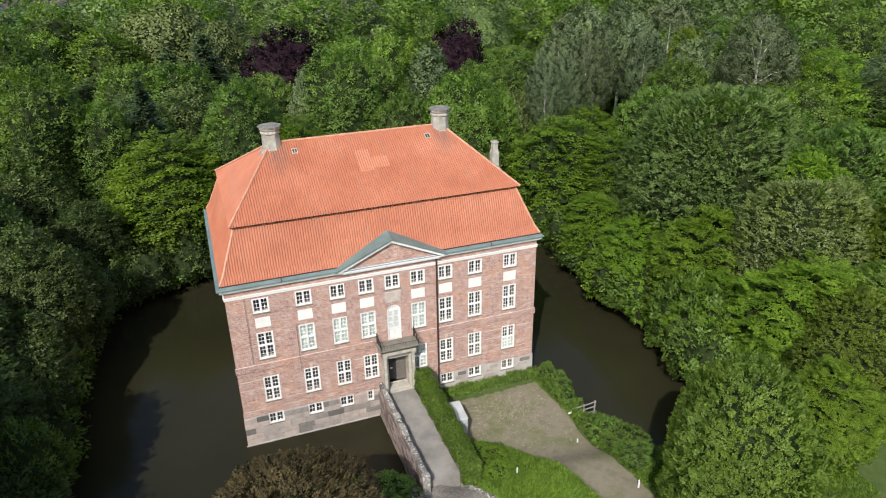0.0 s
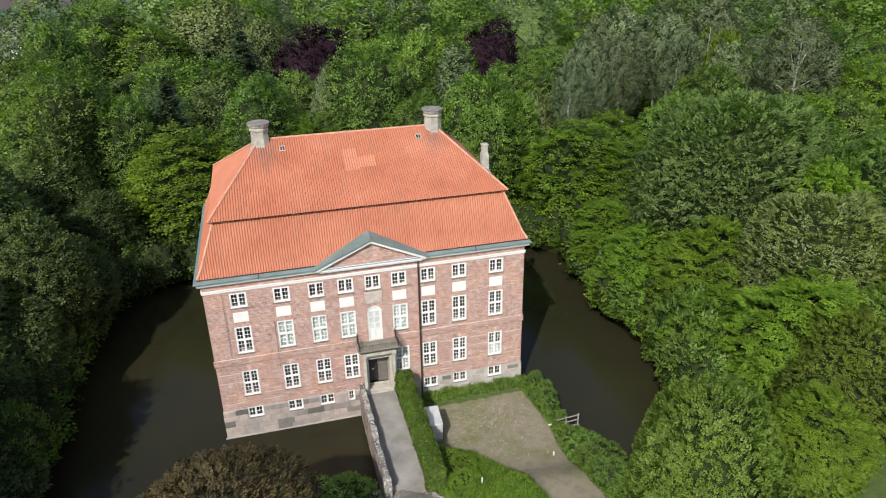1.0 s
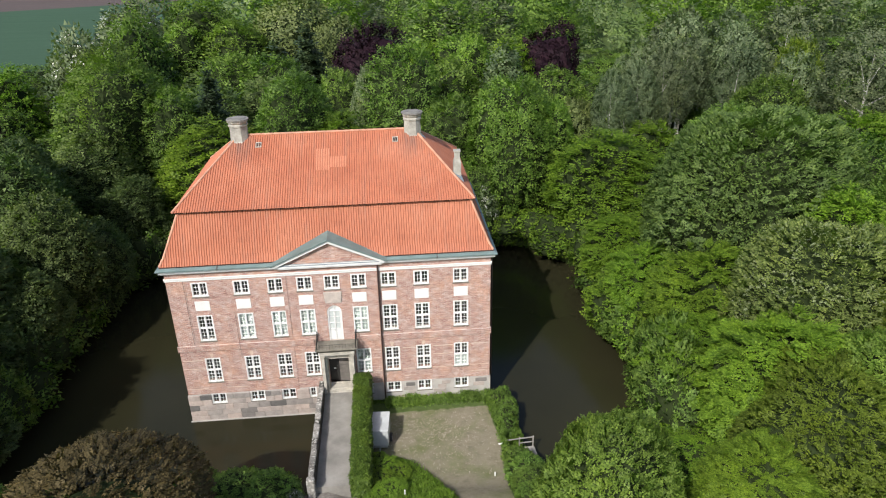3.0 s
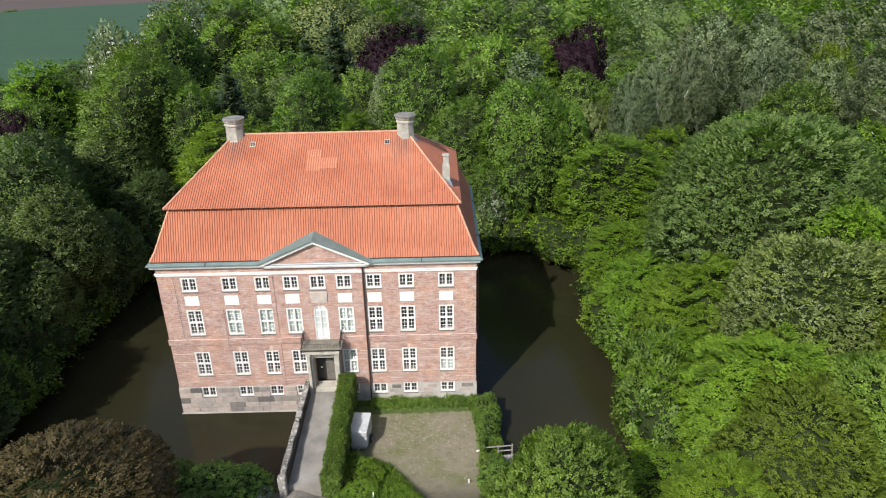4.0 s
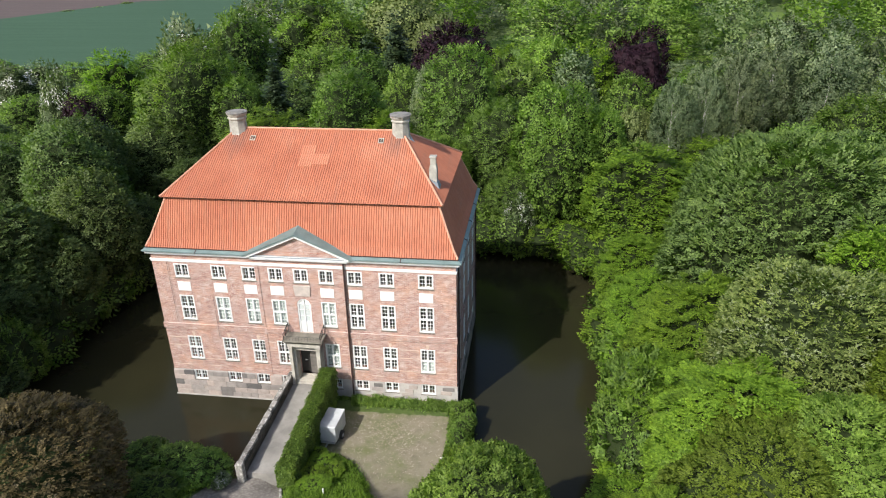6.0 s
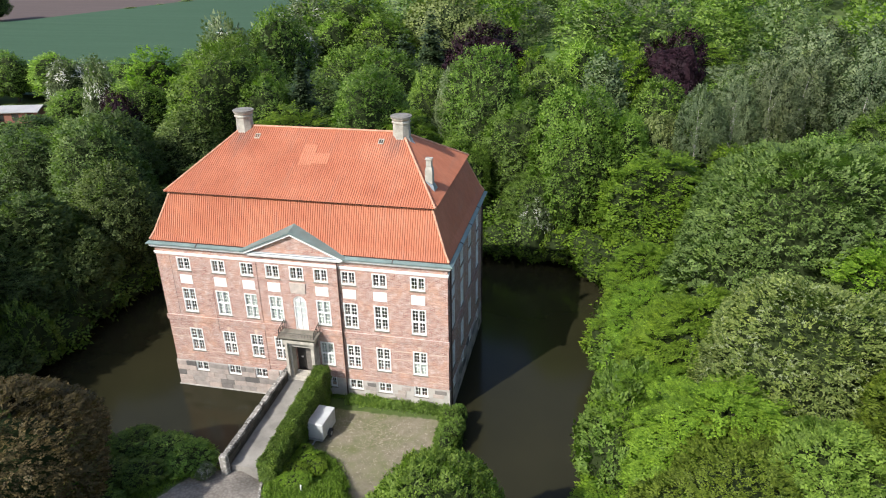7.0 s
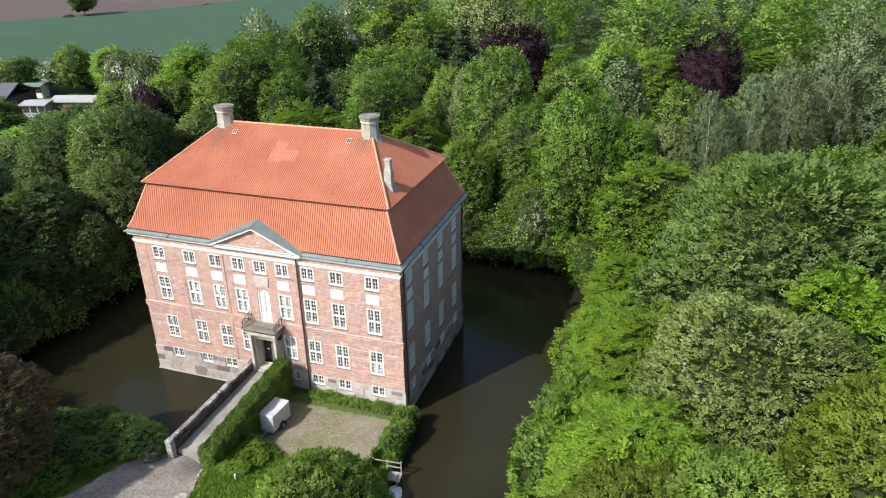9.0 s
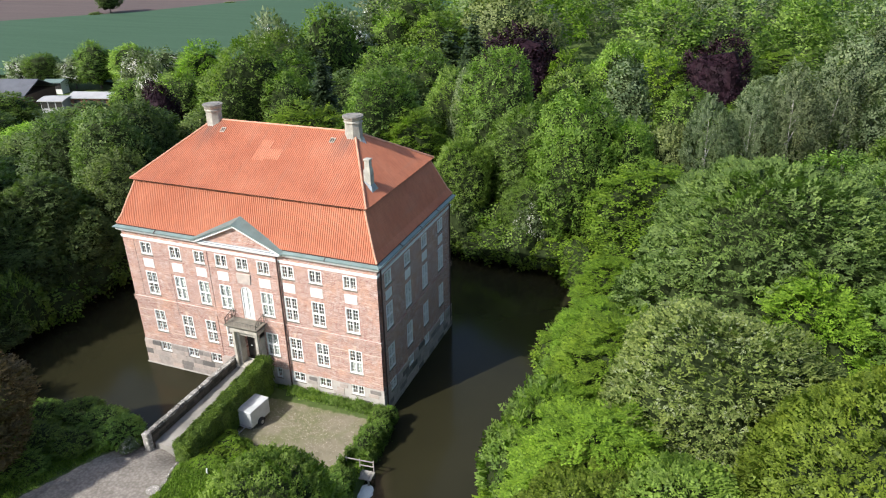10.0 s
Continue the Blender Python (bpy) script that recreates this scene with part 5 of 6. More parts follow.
# kind: name, label, category, seeds, R, H, base, boughs, depth, tiers, twigs, twig length, leaf, bark, habit
KINDS = {
    "great": ("horse_chestnut", "huge dark-green horse chestnut by the moat", "tree", (33,), 7.6, 17.5, 0.5, 85, 0.105, 0, 14500, 0.56, L_DARK, M_BARK, DOME),
    "dark": ("horse_chestnut", "large dark-green horse chestnut in full leaf", "tree", (4, 5), 5.0, 16.0, 1.0, 44, 0.12, 0, 5600, 0.66, L_DARK, M_BARK, DOME),
    "dense": ("lime_tree", "broad dense green lime tree in full leaf", "tree", (1, 2, 3), 4.8, 15.0, 1.0, 32, 0.17, 0, 6000, 0.60, L_MID, M_BARK, PLAIN),
    "oak": ("oak_tree", "deep-green oak on the shaded bank", "tree", (31, 32, 34), 4.4, 14.0, 0.4, 28, 0.20, 0, 5200, 0.68, L_DEEP, M_BARK, PLAIN),
    "hornbeam": ("hornbeam", "bright yellow-green hornbeam overhanging the moat", "tree", (41, 42, 45), 4.6, 11.0, 0.2, 52, 0.14, 6, 9000, 0.45, L_BRIGHT, M_BARK, FAN),
    "layered": ("hornbeam", "yellow-green hornbeam with layered boughs", "tree", (7, 8, 9), 4.8, 13.0, 0.3, 44, 0.13, 8, 6200, 0.62, L_BRIGHT, M_BARK, FAN),
    "lime": ("field_maple", "dense round yellow-green field maple", "tree", (46, 47), 5.0, 14.0, 0.3, 70, 0.10, 0, 11500, 0.38, L_YELLOW, M_BARK, PLAIN),
}
KINDS.update({
    "fresh": ("maple_tree", "tall fresh-green maple with rounded boughs", "tree", (43, 44), 4.4, 14.0, 0.4, 30, 0.17, 0, 6400, 0.56, L_FRESH, M_BARK, PLAIN),
    "young": ("young_maple", "dense green maple with upright boughs beside the drive", "tree", (48,), 4.3, 11.5, 0.3, 46, 0.17, 0, 10500, 0.36, L_FRESH, M_BARK, PLUME),
    "poplar": ("poplar", "tall grey-green poplar with pale trunk", "tree", (10, 11, 12), 3.6, 19.0, 8.0, 40, 0.22, 0, 4400, 0.48, L_GREY, M_BIRCHBARK, PLUME),
    "grey": ("white_willow", "slender grey-green willow among the park trees", "tree", (35, 36), 2.6, 14.0, 0.6, 30, 0.15, 0, 3600, 0.55, L_GREY, M_BARK, PLUME),
    "olive": ("willow", "pale olive willow in the woods", "tree", (13, 14), 5.4, 15.0, 1.0, 50, 0.13, 0, 5600, 0.72, L_OLIVE, M_BARK, PLUME),
    "copper": ("copper_beech", "dark purple copper beech", "tree", (15, 16), 6.0, 15.0, 0.8, 70, 0.09, 0, 8000, 0.62, L_COPPER, M_BARK, DOME),
    "bronze": ("bronze_maple", "bronze-leaved maple in thin young leaf", "tree", (17,), 4.6, 11.5, 0.8, 34, 0.22, 0, 6400, 0.40, L_BRONZE, M_BARK, PLAIN),
})
KINDS.update({
    "spruce": ("spruce", "dark conical spruce among broadleaved trees", "tree", (18,), 3.4, 17.0, 0.6, 70, 0.12, 12, 4600, 0.70, L_NEEDLE, M_BARK, FAN),
    "elder": ("elder_tree", "spreading green tree with cream blossom clusters", "tree", (19,), 5.8, 13.0, 0.4, 60, 0.14, 0, 10500, 0.44, L_ELDER, M_BARK, DOME),
    "hawthorn": ("hawthorn", "hawthorn covered in white blossom", "tree", (21, 38), 3.0, 7.0, 0.4, 30, 0.13, 0, 2000, 0.50, L_GREY, M_BARK, PLAIN),
    "plum": ("purple_plum", "small purple-leaved plum tree", "tree", (27,), 3.4, 9.0, 0.6, 40, 0.12, 0, 2600, 0.55, L_COPPER, M_BARK, PLAIN),
    "shrub": ("shrub", "leafy green bank shrub", "shrub", (22, 23, 24), 2.2, 4.0, 0.0, 16, 0.22, 0, 520, 0.54, L_MID, M_BARK, PLAIN),
    "deepshrub": ("laurel_bush", "deep-green laurel bush on the bank", "shrub", (28, 29), 2.2, 4.0, 0.0, 16, 0.22, 0, 520, 0.54, L_DEEP, M_BARK, PLAIN),
    "brightshrub": ("hazel_bush", "bright green hazel bush", "shrub", (25, 26), 2.3, 4.2, 0.0, 18, 0.18, 3, 520, 0.54, L_BRIGHT, M_BARK, FAN),
})
PROTO = {}
pick = random.Random(42)


def plant(kind, x, y, top, radius, turn=None, seed=None, least=0):
    name, label, cat, seeds, R, H, base, boughs, depth, tiers, count, L, lm, bark, habit = KINDS[kind]
    seed = seed or pick.choice(seeds)
    far = math.hypot(x - 5, y + 33)
    lod = (0 if far < 54 else 1 if far < 84 else 2 if far < 112 else 3) if cat == "tree" else (0 if far < 45 else 2)
    lod = max(lod, least)
    share, grow = ((1, 1), (0.56, 1.2), (0.27, 1.6), (0.16, 2.0))[lod]
    key = (seed, lod)
    z = max(float(land(x, y)), 0.1)
    m = Matrix.Translation((x, y, z)) @ pose(0, 0, 0, 0, 0, pick.uniform(0, 360) if turn is None else turn) @ Matrix.Diagonal((radius / R, radius / R, (top - z) / H, 1))
    if key not in PROTO:
        ob = thing(name, label, cat)
        form = Crown(seed, R, H, base, boughs, depth, tiers, 0.12 if kind == "spruce" else 0.42, 0.94 if kind == "spruce" else 0.25 if kind in ("poplar", "grey") else 0.0)
        crown, core = crown_mesh(form, int(count * share), L * grow, habit, 3 if lod < 1 else 2, lm, (0.48, 0.56, 0.6, 0.62)[lod], 0.14 if bark is M_BIRCHBARK else 0.08, 0.0 if bark is M_BIRCHBARK else 0.6 if kind == "bronze" else 0.84)
        trunk_parts(ob, seed, form, 0.05 + H * (0.0072 if bark is M_BIRCHBARK else 0.014), bark, (9 if bark is M_BIRCHBARK else 5) if lod < 2 and cat == "tree" else 0)
        part("crown", crown, lm, ob)
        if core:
            part("inner_bough", core, core.materials[0], ob, "dark closed shell inside the crown in place of inner shade")
        if kind in ("elder", "hawthorn"):
            rs = np.random.RandomState(seed + 500)
            p, face, _ = form.fronds(5200 if kind == "elder" else 1500, 0.16, -0.2)
            some = np.sin(p[:, 0] * 2.1) * np.sin(p[:, 1] * 1.9 + 1) + np.sin(p[:, 2] * 2.6) * 0.6 + rs.uniform(-0.5, 0.5, len(p)) > 0.1
            p, face = p[some] + face[some] * 0.12, face[some]
            bloom = L_BLOSSOM if kind == "elder" else L_WHITEBLOOM
            part("blossom", leaves_mesh("blossom", p, face + np.array([0, 0, 0.5]) + rs.normal(0, 0.3, p.shape), 0.085 if kind == "elder" else 0.11, 4, rs, bloom), bloom, ob, "cream flower clusters" if kind == "elder" else "white blossom")
        ob.matrix_basis = m
        PROTO[key] = ob
        return ob
    src = PROTO[key]
    keep = src.scale.copy()
    src.scale = (1, 1, 1)
    ob = copy_thing(src, m)
    src.scale = keep
    return ob


placed = []


def stand(*rows):
    """Trees that stand out, each in its own place: kind, x, y, top, radius."""
    for kind, x, y, top, r in rows:
        plant(kind, x, y, top, r)
        placed.append((x, y, r))


# east bank of the moat and the garden
stand(("great", 34.4, 10.0, 19.4, 7.6), ("elder", 32.8, -3.4, 14.3, 6.0), ("lime", 38.8, -10.6, 16.4, 5.6), ("fresh", 31.4, -12.2, 11.8, 3.9),
      ("hornbeam", 27.3, -9.0, 11.0, 4.6), ("hornbeam", 27.0, 1.0, 10.8, 4.3), ("hornbeam", 25.0, 7.4, 8.4, 3.5), ("hornbeam", 25.2, 14.4, 8.2, 3.6),
      ("lime", 27.8, -13.2, 11.0, 4.5), ("hornbeam", 22.4, -16.6, 8.6, 3.0), ("young", 13.5, -18.5, 11.7, 4.1), ("hornbeam", 37.8, 1.6, 14.6, 4.3),
      ("hornbeam", 24.6, -3.8, 8.0, 3.4), ("dense", 43.5, 3.0, 15.2, 5.6), ("lime", 44.5, -6.0, 14.0, 4.8))
stand(("dense", 45.0, 13.0, 15.0, 5.2), ("layered", 50.5, 19.0, 15.5, 4.6), ("dark", 43.5, 22.0, 15.2, 5.0), ("bronze", -10.0, -17.4, 11.0, 5.0))
# woods east of the moat, with the pale-stemmed poplars
stand(("layered", 26.6, 25.4, 13.4, 5.3), ("layered", 34.6, 31.0, 12.4, 3.9), ("layered", 31.2, 20.6, 12.0, 4.4), ("dense", 48.0, 33.6, 15.6, 4.8),
      ("lime", 56.2, 42.0, 19.6, 3.8), ("poplar", 56.4, 29.0, 22.4, 4.8), ("layered", 61.5, 24.5, 18.4, 4.2), ("dark", 66.0, 35.0, 19.5, 5.4),
      ("dense", 40.5, 28.0, 14.0, 4.6), ("olive", 26.2, 37.6, 13.6, 3.2), ("dense", 56.0, 20.5, 15.0, 4.6), ("layered", 67.0, 26.0, 16.0, 4.4))
stand(("poplar", 30.4, 35.4, 17.2, 2.8), ("poplar", 38.0, 39.2, 19.0, 3.2), ("poplar", 34.4, 38.0, 17.6, 2.8), ("poplar", 42.2, 43.5, 19.6, 3.4),
      ("poplar", 44.2, 49.0, 21.2, 4.2), ("poplar", 49.5, 45.0, 20.6, 4.0), ("poplar", 52.0, 52.5, 21.4, 4.4), ("poplar", 46.0, 55.0, 21.6, 4.6),
      ("poplar", 38.5, 47.5, 18.8, 3.4), ("poplar", 59.0, 50.0, 21.6, 4.6), ("poplar", 35.0, 44.0, 17.4, 3.0), ("poplar", 47.4, 39.8, 18.8, 3.4), ("poplar", 53.0, 37.0, 18.0, 3.2))
# behind the house
stand(("fresh", 18.2, 31.2, 18.4, 4.5), ("fresh", 22.2, 33.6, 15.4, 3.6), ("dense", 6.6, 42.6, 18.9, 5.0), ("grey", 2.1, 43.6, 17.4, 2.4), ("dense", -1.2, 48.0, 15.4, 4.2), ("dense", 12.0, 36.0, 14.6, 4.4),
      ("dense", -5.8, 36.0, 17.2, 5.0), ("layered", -1.0, 33.5, 14.6, 4.4), ("layered", -13.8, 32.0, 14.5, 6.0), ("spruce", -15.8, 39.6, 19.4, 4.2), ("dense", -26.4, 38.8, 19.4, 6.0),
      ("dense", -20.4, 39.0, 15.8, 4.4), ("dense", 14.2, 31.0, 8.6, 3.4), ("hawthorn", 14.4, 28.6, 6.6, 1.7))
stand(("copper", 2.9, 64.6, 19.4, 6.5), ("copper", 29.6, 66.4, 18.2, 5.2), ("layered", 10.8, 62.2, 17.4, 3.0), ("fresh", 16.5, 60.2, 19.2, 3.8), ("layered", 23.2, 61.8, 17.8, 4.0),
      ("grey", 20.4, 50.0, 18.0, 3.6), ("dense", 13.4, 51.5, 15.6, 5.0), ("fresh", 17.0, 80.0, 16.0, 5.0), ("dense", 27.5, 50.5, 14.2, 4.2), ("dense", -12.2, 62.0, 15.4, 5.8), ("dense", -18.0, 64.0, 15.4, 5.2),
      ("spruce", -7.7, 75.5, 20.4, 5.0), ("spruce", -13.0, 78.0, 17.5, 4.4), ("olive", -14.2, 110.0, 19.8, 8.4), ("olive", -5.0, 104.0, 16.5, 5.2))
stand(("dense", -31.5, 107.0, 19.5, 7.6), ("fresh", -24.0, 100.0, 17.5, 6.0), ("dense", -33.6, 101.0, 16.0, 6.0), ("hawthorn", 42.9, 180.0, 11.5, 5.2), ("dense", 32.0, 82.0, 15.0, 5.5), ("dark", 21.0, 150.0, 15.0, 6.0))
# west of the moat, towards the fields
stand(("oak", -31.4, 22.8, 15.0, 4.7), ("oak", -28.6, 17.6, 15.4, 4.2), ("oak", -24.8, 13.6, 12.8, 3.7), ("oak", -36.6, 18.5, 13.6, 4.5), ("oak", -29.0, 7.0, 11.6, 4.5),
      ("oak", -25.0, 8.2, 9.2, 3.2), ("oak", -27.2, 2.6, 9.2, 3.8), ("oak", -22.8, 18.2, 8.8, 2.8), ("oak", -27.5, 31.5, 13.2, 4.6), ("oak", -22.5, 26.8, 10.0, 3.6), ("oak", -34.5, 28.5, 14.0, 4.6))
stand(("layered", -47.0, 56.0, 17.4, 4.8), ("hawthorn", -50.2, 47.5, 15.2, 2.8), ("plum", -40.4, 37.5, 14.2, 3.2), ("dense", -43.5, 45.5, 13.4, 4.2), ("hawthorn", -38.8, 63.4, 19.2, 5.0),
      ("dense", -33.4, 57.0, 18.0, 5.4), ("dense", -34.0, 73.0, 19.8, 5.4), ("hawthorn", -42.0, 92.0, 17.0, 6.6), ("dense", -27.0, 50.0, 16.0, 5.0), ("hawthorn", -63.0, 160.0, 14.0, 8.0))
stand(("hawthorn", -113, 76, 8, 4.0), ("dense", -107, 76, 9, 4.0), ("hawthorn", -101, 78, 8, 3.6), ("dense", -96, 80, 11, 4.4), ("fresh", -87, 82, 11.5, 5.0), ("hawthorn", -78, 82, 10, 4.4),
      ("hawthorn", -78.0, 73.5, 11.0, 4.0), ("oak", -202, 191, 17, 4.5), ("shrub", -176, 234, 4, 2.5), ("shrub", -171, 248, 4, 2.5), ("shrub", -205, 186, 4, 2.5), ("shrub", -166, 262, 4.5, 3.0), ("hawthorn", -2.3, -10.9, 2.7, 0.6))
# tall trees added out of view on the south-west bank to shade the moat
for x, y, top, r in ((-33, -4, 16, 5), (-36, -12, 18, 6), (-31, -19, 18, 5.5), (-34, 4, 15, 5), (-27, -25, 18, 5), (-33, -13.5, 20, 6), (-29.5, -8, 16, 5)):
    plant("dark", x, y, top, r, least=2)


def clear_of(x, y, r):
    """Whether a tree of crown radius r may stand there."""
    if float(signed(np.array(x), np.array(y), MOAT)) < r * 0.55 + 0.6:
        return False
    if (y < -8.5 and -15 < x < 22) or (y < 3 and -1 < x < 14):
        return False
    for poly in (FIELD, [(1, 92), (12, 90), (18, 172), (2, 178)], [(66, 138), (76, 136), (106, 228), (84, 232)], [(-118, 42), (-66, 42), (-64, 76), (-112, 92)]):
        if float(signed(np.array(x), np.array(y), poly)) < r * 0.5:
            return False
    return True


placed += [(-33, -4, 5), (-34, 4, 5), (-38, 8, 5)]


def room(x, y, r, gap):
    return all((x - a) ** 2 + (y - b) ** 2 > ((r + c) * gap) ** 2 for a, b, c in placed)


fill = random.Random(7)
for _ in range(7000):
    x, y = fill.uniform(-95, 135), fill.uniform(-20, 118)
    if x < 22 - (y + 37) * 1.36 or x > -2 + (y + 40) * 1.33:
        continue
    far = math.hypot(x, y + 32)
    r = fill.uniform(3.4, 5.0) if far < 72 else fill.uniform(4.4, 6.6)
    if not clear_of(x, y, r) or not room(x, y, r, 0.74 if far < 85 else 0.86):
        continue
    placed.append((x, y, r))
    u = fill.random()
    if x > 24 and y > 34:
        kind = "poplar" if u < 0.25 and x > 36 else "dense" if u < 0.62 else "layered" if u < 0.82 else "fresh"
        top = fill.uniform(12, 16) if x > 36 else fill.uniform(10, 13)
    elif x < -10:
        kind = "oak" if u < (0.85 if y < 24 else 0.35) else "dense" if u < 0.80 else "dark" if u < 0.90 else "fresh"
        top = fill.uniform(10.0, 13.0) if y < 40 else fill.uniform(11.0, 15.0)
    else:
        kind = "dense" if u < 0.50 else "layered" if u < 0.68 else "dark" if u < 0.85 else "fresh"
        top = fill.uniform(11, 13.5) if y < 44 else fill.uniform(9.5, 13)
    if x > 20 and y < 20:
        kind = "layered" if u < 0.5 else "fresh" if u < 0.75 else "dense"
        top = fill.uniform(8.0, 10.0) if x < 30 else fill.uniform(10, 12.5)
    if y > 60:
        top = min(top, fill.uniform(9.0, 11.0))
    if x < -40:
        top = min(top, 10.0)
    if y > 70 and abs(x - (y + 40) * 0.44 + 10) < 7:
        top = min(top, 21 - y * 0.125)
    plant(kind, x, y, top, r)

# shrubs along the banks
for i in range(26):
    plant("shrub" if i % 3 else "brightshrub", -22 + i * 1.75, 30.6 + pick.uniform(-0.8, 1.6), pick.uniform(3.5, 6.0), pick.uniform(2.0, 3.0))
bank = random.Random(19)
BANK = [(-24.0, -5), (-24.2, 10), (-23.0, 22.6), (-12.8, 27.9), (8, 28.2), (18.9, 27.2), (23.9, 21), (23.4, 9), (24.4, 0), (23.1, -7.8), (20.4, -11.6)]
for (ax, ay), (bx, by) in zip(BANK, BANK[1:]):
    n = max(2, int(math.hypot(bx - ax, by - ay) / 1.7))
    for i in range(n):
        t = (i + bank.random()) / n
        r = bank.uniform(1.7, 2.8)
        plant(bank.choice(("shrub", "brightshrub", "brightshrub") if ax > 0 else ("deepshrub", "shrub", "deepshrub")), ax + (bx - ax) * t + bank.uniform(-0.3, 0.5) + (0.9 if ay < -7 else -0.7 if ax > 20 and ay < 12 else 0.0), ay + (by - ay) * t, bank.uniform(3.0, 4.4) if ay < -7 else bank.uniform(5.2, 8.0) if ax > 20 and ay < 12 else bank.uniform(3.4, 6.4), r)
for x, y, top, r in ((11.6, -8.3, 2.1, 0.9), (11.8, -9.6, 2.5, 1.2), (12.2, -11.0, 2.7, 1.4), (11.9, -12.4, 2.7, 1.3),
                     (3.0, -8.0, 2.0, 0.9), (2.9, -9.4, 2.1, 1.0), (3.9, -8.6, 1.8, 0.8), (3.4, -10.8, 2.3, 1.0), (2.7, -7.2, 1.8, 0.6),
                     (-3.6, -10.3, 3.2, 1.5), (-5.8, -9.8, 2.9, 1.6), (-8.2, -9.4, 2.8, 1.5), (-10.8, -10.6, 2.8, 1.6), (-13.6, -11.2, 2.8, 1.7), (-16.5, -11.0, 3.0, 1.8), (-19.5, -10.5, 3.4, 2.0), (-22.5, -9.0, 4.0, 2.2),
                     (-6.0, -12.2, 3.0, 1.4), (-8.2, -13.0, 3.2, 1.7), (-10.6, -13.2, 3.2, 1.8), (-7.2, -14.8, 2.9, 1.5), (-9.6, -15.4, 3.1, 1.8), (-12.4, -14.6, 3.4, 1.9), (-8.4, -17.2, 2.8, 1.5)):
    plant("shrub" if x < 0 or x > 11 else "brightshrub", x, y, top, r)


def weeds(label, n, spots, h, leaf):
    """Rough upright weeds over a strip of ground: tufts of leafy stems, past counting."""
    rs = np.random.RandomState(n)
    x, y = spots(rs, n)
    tuft = 0.35 + 0.65 * np.clip(np.sin(x * 2.3 + np.sin(y * 3.1)) * np.sin(y * 2.7 + x) + rs.uniform(-0.3, 0.7, n), 0, 1)
    z = land(x, y) + h * tuft * rs.uniform(0.15, 1.0, n)
    face = unit(rs.normal(0, 0.5, (n, 3)) + np.array([0, -0.4, 0.9]))
    v, nv = twigs(rs, np.stack([x, y, z], 1), face, unit(rs.normal(0, 1, (n, 3))), 0.30, PLUME, 2, 0.35)
    tagged(new("weeds", raw_mesh("weeds", v, np.arange(len(v)).reshape(-1, 3), leaf, nv)), label, "weeds", kind="stuff")


def bank_strip(rs, n):
    x, y = rs.uniform(10.9, 12.3, n) + 0.25 * np.sin(np.arange(n)), rs.uniform(-12.5, -0.9, n)
    return np.where((y > -7.4) & (y < -5.6), 10.85 + (x - 10.85) * 0.15, x), y


weeds("rough green weeds along the foot of the garden wall", 2600, lambda rs, n: (rs.uniform(3.2, 11.0, n), -0.62 + rs.normal(0, 0.24, n)), 0.5, L_MID)
weeds("tangled weeds on the bank beside the yard", 5200, bank_strip, 1.0, L_HEDGE)
for i in range(9):
    y = -0.9 - 0.85 * i
    if not -7.6 < y < -5.0:
        plant("shrub", 11.5 + bank.uniform(-0.1, 0.5), y, 1.4 + bank.uniform(0, 0.6), bank.uniform(0.5, 0.85))

# woods in the distance: one object, past counting
def far_woods():
    vs, ns = [[] for _ in range(4)], [[] for _ in range(4)]
    rw = random.Random(31)
    protos = []
    for s in range(4):
        form = Crown(900 + s, 5.0, 14.0, 0.6, 34, 0.13, 0)
        p, face, u = form.fronds(260, 0.06)
        protos.append(twigs(form.rs, p, face, u, 1.75, PLAIN, 2, 0.6))
    spots = []
    for _ in range(6000):
        y = rw.uniform(10, 300)
        x = rw.uniform(-70, 230)
        if (y < 118 and x < 135) or x > 5 + (y + 40) * 1.35 or x < 10 - (y + 37) * 1.3 or not clear_of(x, y, 5) or len(spots) > 250:
            continue
        if any((x - a) ** 2 + (y - b) ** 2 < 150 for a, b in spots):
            continue
        spots.append((x, y))
        v, nv = protos[rw.randrange(4)]
        a = rw.uniform(0, 6.28)
        spin = np.array([[math.cos(a), math.sin(a), 0], [-math.sin(a), math.cos(a), 0], [0, 0, 1]])
        v = (v * np.array([1.0, 1.0, rw.uniform(0.6, 0.95)]) * rw.uniform(1.15, 1.75)) @ spin
        hue = rw.choice((0, 0, 1, 1, 2, 3))
        ns[hue].append(nv @ spin)
        vs[hue].append(v + np.array([x, y, float(land(x, y))]))
    for v, n, leaf, tone in zip(vs, ns, (L_HAZE, L_MID, L_BRIGHT, L_GREY), ("haze-tinted green", "mid-green", "bright green", "grey-green")):
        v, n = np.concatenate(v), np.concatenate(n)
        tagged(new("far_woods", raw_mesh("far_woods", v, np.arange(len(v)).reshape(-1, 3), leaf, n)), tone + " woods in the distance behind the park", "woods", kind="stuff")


far_woods()


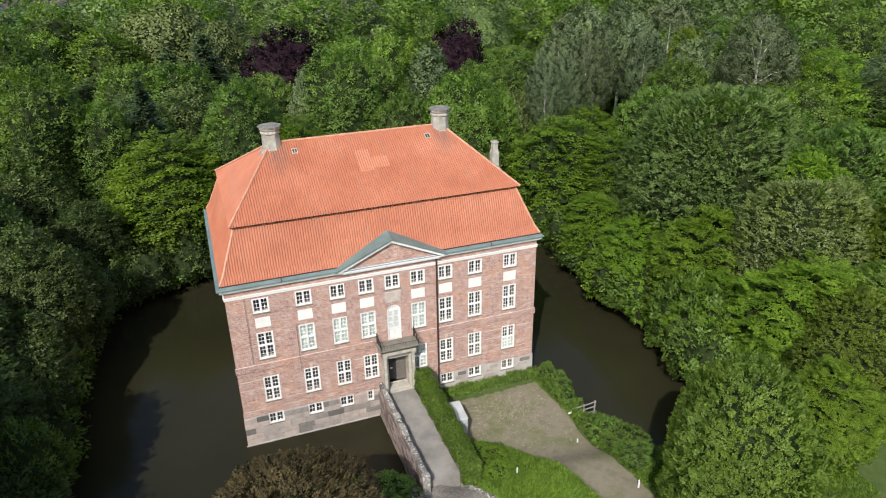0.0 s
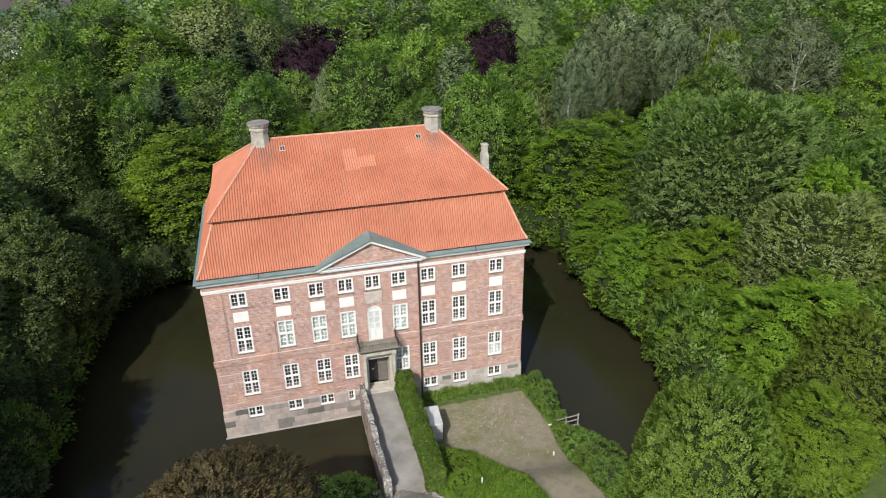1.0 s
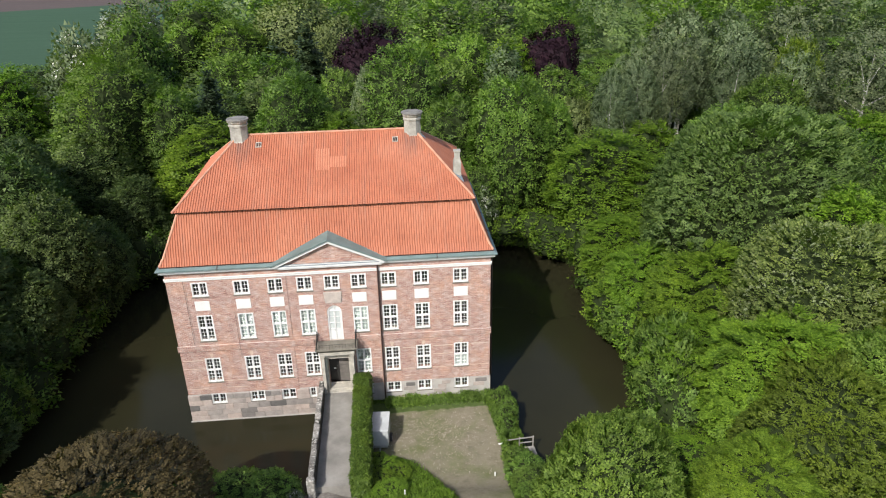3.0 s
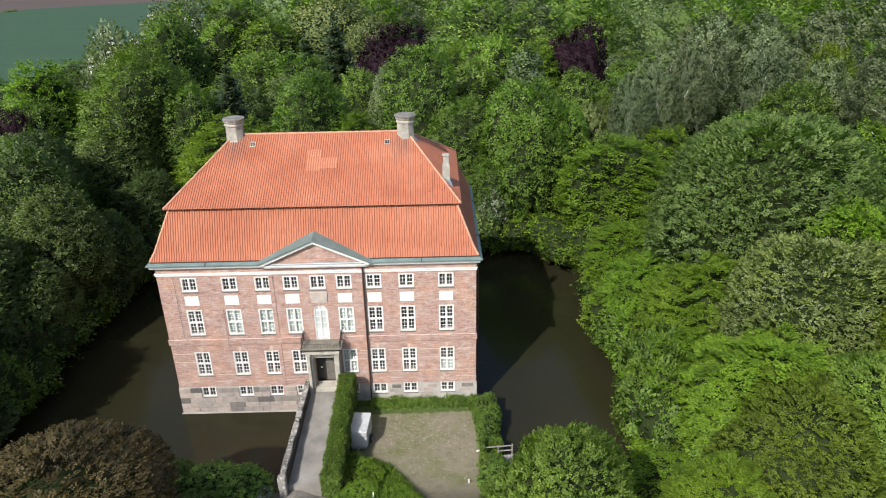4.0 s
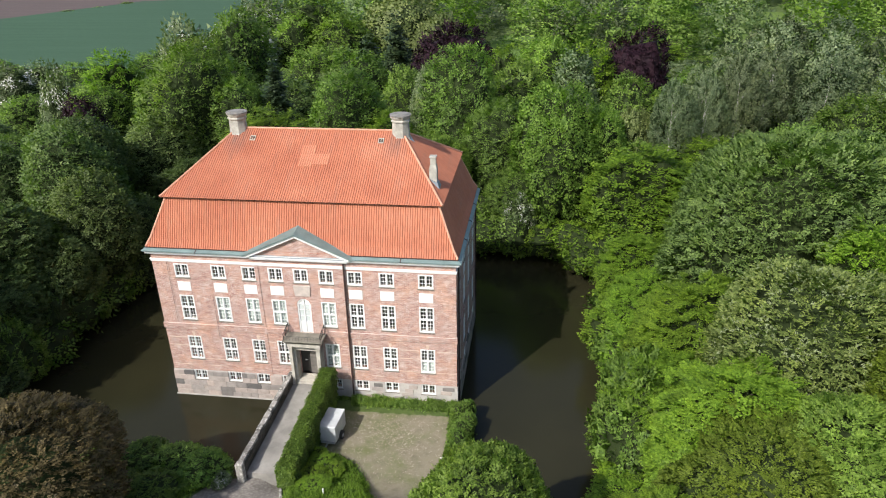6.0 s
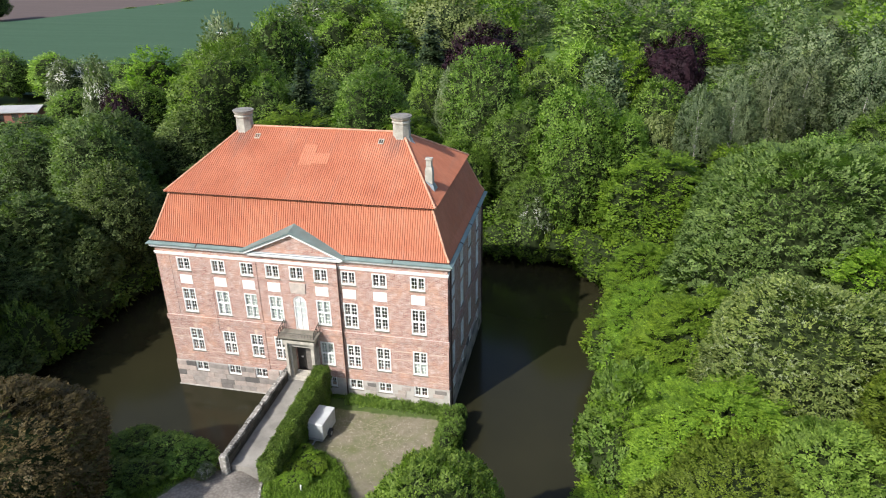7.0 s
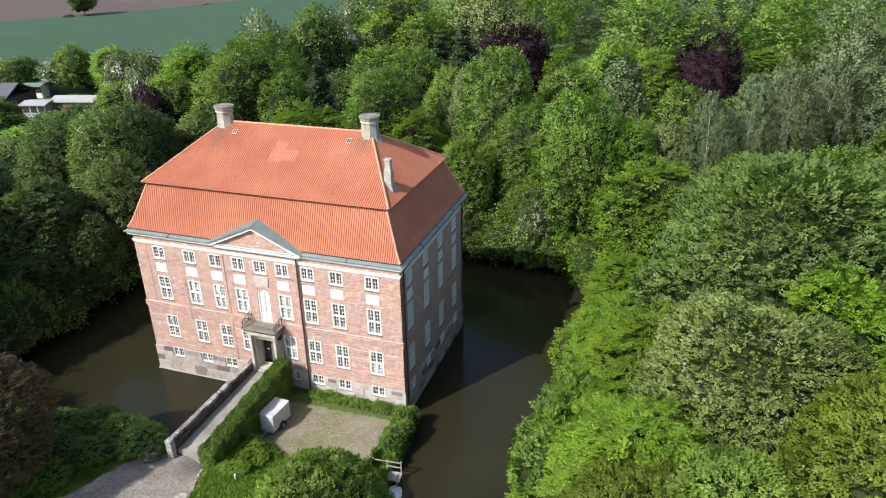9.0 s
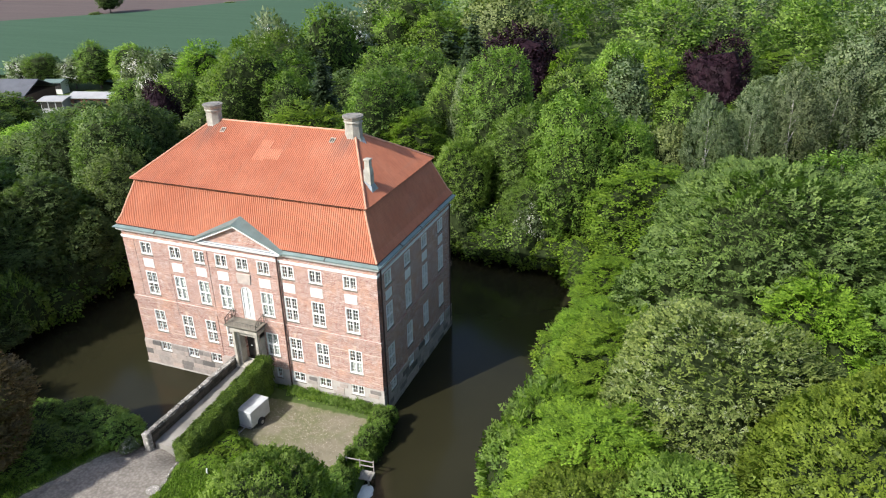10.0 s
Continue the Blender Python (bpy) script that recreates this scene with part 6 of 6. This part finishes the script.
# grass on lawn and banks
def grass():
    rs = np.random.RandomState(8)
    n = 110000
    x, y = rs.uniform(-24, 24, n), rs.uniform(-20, 0, n)
    d = signed(x, y, MOAT)
    keep = ((lawn_cover(x, y) > 0.3) | ((d > 0.1) & (d < 1.3) & (x > 2)) | ((y < -9) & (d > 0) & (signed(x, y, DRIVE) > 0.2) & (signed(x, y, YARD) > 0.2))) & ~((np.abs(x) < 1.4) & (y > -10.4))
    x, y = x[keep], y[keep]
    z = land(x, y)
    p = np.stack([x, y, z], 1)
    h = rs.uniform(0.08, 0.20, len(x)) + 0.05 * lawn_cover(x, y) * rs.uniform(0, 1, len(x))
    a = rs.uniform(0, 6.283, len(x))
    s = np.stack([np.cos(a), np.sin(a), np.zeros(len(x))], 1)
    out = []
    for k in range(3):
        lean = rs.normal(0, 0.5, (len(x), 3)) * h[:, None]
        lean[:, 2] = h
        o = p + rs.normal(0, 0.08, p.shape) * np.array([1, 1, 0])
        out.append(np.stack([o - s * 0.035, o + s * 0.035, o + lean], 1))
    v = np.concatenate(out).reshape(-1, 3)
    tagged(new("grass", raw_mesh("grass", v, np.arange(len(v)).reshape(-1, 3), L_GRASS)), "rough green grass on lawn and banks", "grass", kind="stuff")


grass()


def litter():
    """Pale chips and dry leaves strewn over the yard."""
    rs = np.random.RandomState(14)
    x, y = rs.uniform(2.4, 10.8, 5200), rs.uniform(-8.5, -1.7, 5200)
    keep = (signed(x, y, YARD) < -0.15) & (rs.uniform(0, 1, 5200) < 0.10 + 0.55 * np.exp(-((x - 6.3) ** 2 / 5 + (y + 3.6) ** 2 / 3)))
    x, y = x[keep], y[keep]
    p = np.stack([x, y, land(x, y) + 0.03], 1)
    n = rs.normal(0, 0.35, p.shape) + np.array([0, 0, 1.0])
    v = leaf_fan(p, n, 0.075, 2, rs, 0.2)
    tagged(new("yard_litter", raw_mesh("yard_litter", v, np.arange(len(v)).reshape(-1, 3), M_LITTER)), "pale chips and dry leaves strewn on the yard", "litter", kind="stuff")


M_LITTER = plain("dry_chips", (0.42, 0.37, 0.29), 0.9, 0.3, 4.0)
litter()

# granite blocks of the plinth
granite_me = unit_block("granite_block", M_GRANITE)
stones = []
rng = random.Random(23)


def plinth_blocks(u0, u1, holes, place, zlow=0.0):
    z = zlow
    for h in (0.46, 0.42, 0.48, 0.44, 0.42):
        u = u0
        while u < u1 - 0.05:
            w = min(rng.uniform(0.55, 1.35), u1 - u)
            if u1 - u - w < 0.35:
                w = u1 - u
            segs = [(u, u + w)]
            for a, b, c, d in holes:
                if z + h > c + 0.03 and z < d - 0.03:
                    segs = [s for p, q in segs for s in ((p, min(q, a)), (max(p, b), q)) if s[1] - s[0] > 0.06]
            for p, q in segs:
                ob = part("granite_block", granite_me, M_GRANITE, house, at=place((p + q) / 2, z + h / 2))
                ob.scale = (q - p - 0.02, 0.16 + rng.uniform(0, 0.03), h - 0.02)
            u += w
        z += h


plinth_blocks(-HW - 0.06, -1.35, [h for h in front_holes if h[2] < 2], lambda u, z: pose(u, -0.01, z))
plinth_blocks(0.0, HD, [h for h in side_holes if h[2] < 2], lambda u, z: Matrix.Translation((HW + 0.01, u, z)) @ pose(0, 0, 0, 0, 0, 90))
for i in range(46):
    x, z = rng.uniform(3.6, 10.5), rng.choice((0.95, 1.30, 1.65, 2.0))
    w = rng.uniform(0.45, 0.95)
    if any(x + w / 2 > a - 0.06 and x - w / 2 < b + 0.06 and z + 0.17 > c - 0.06 and z - 0.17 < d + 0.06 for a, b, c, d in front_holes) or any(abs(x - a) < (w + b) / 2 + 0.03 and abs(z - c) < 0.2 for a, b, c in stones):
        continue
    stones.append((x, w, z))
    ob = part("granite_block", granite_me, M_GRANITE, house, at=pose(x, -0.02 - rng.uniform(0, 0.008), z))
    ob.scale = (w, 0.14, 0.31)
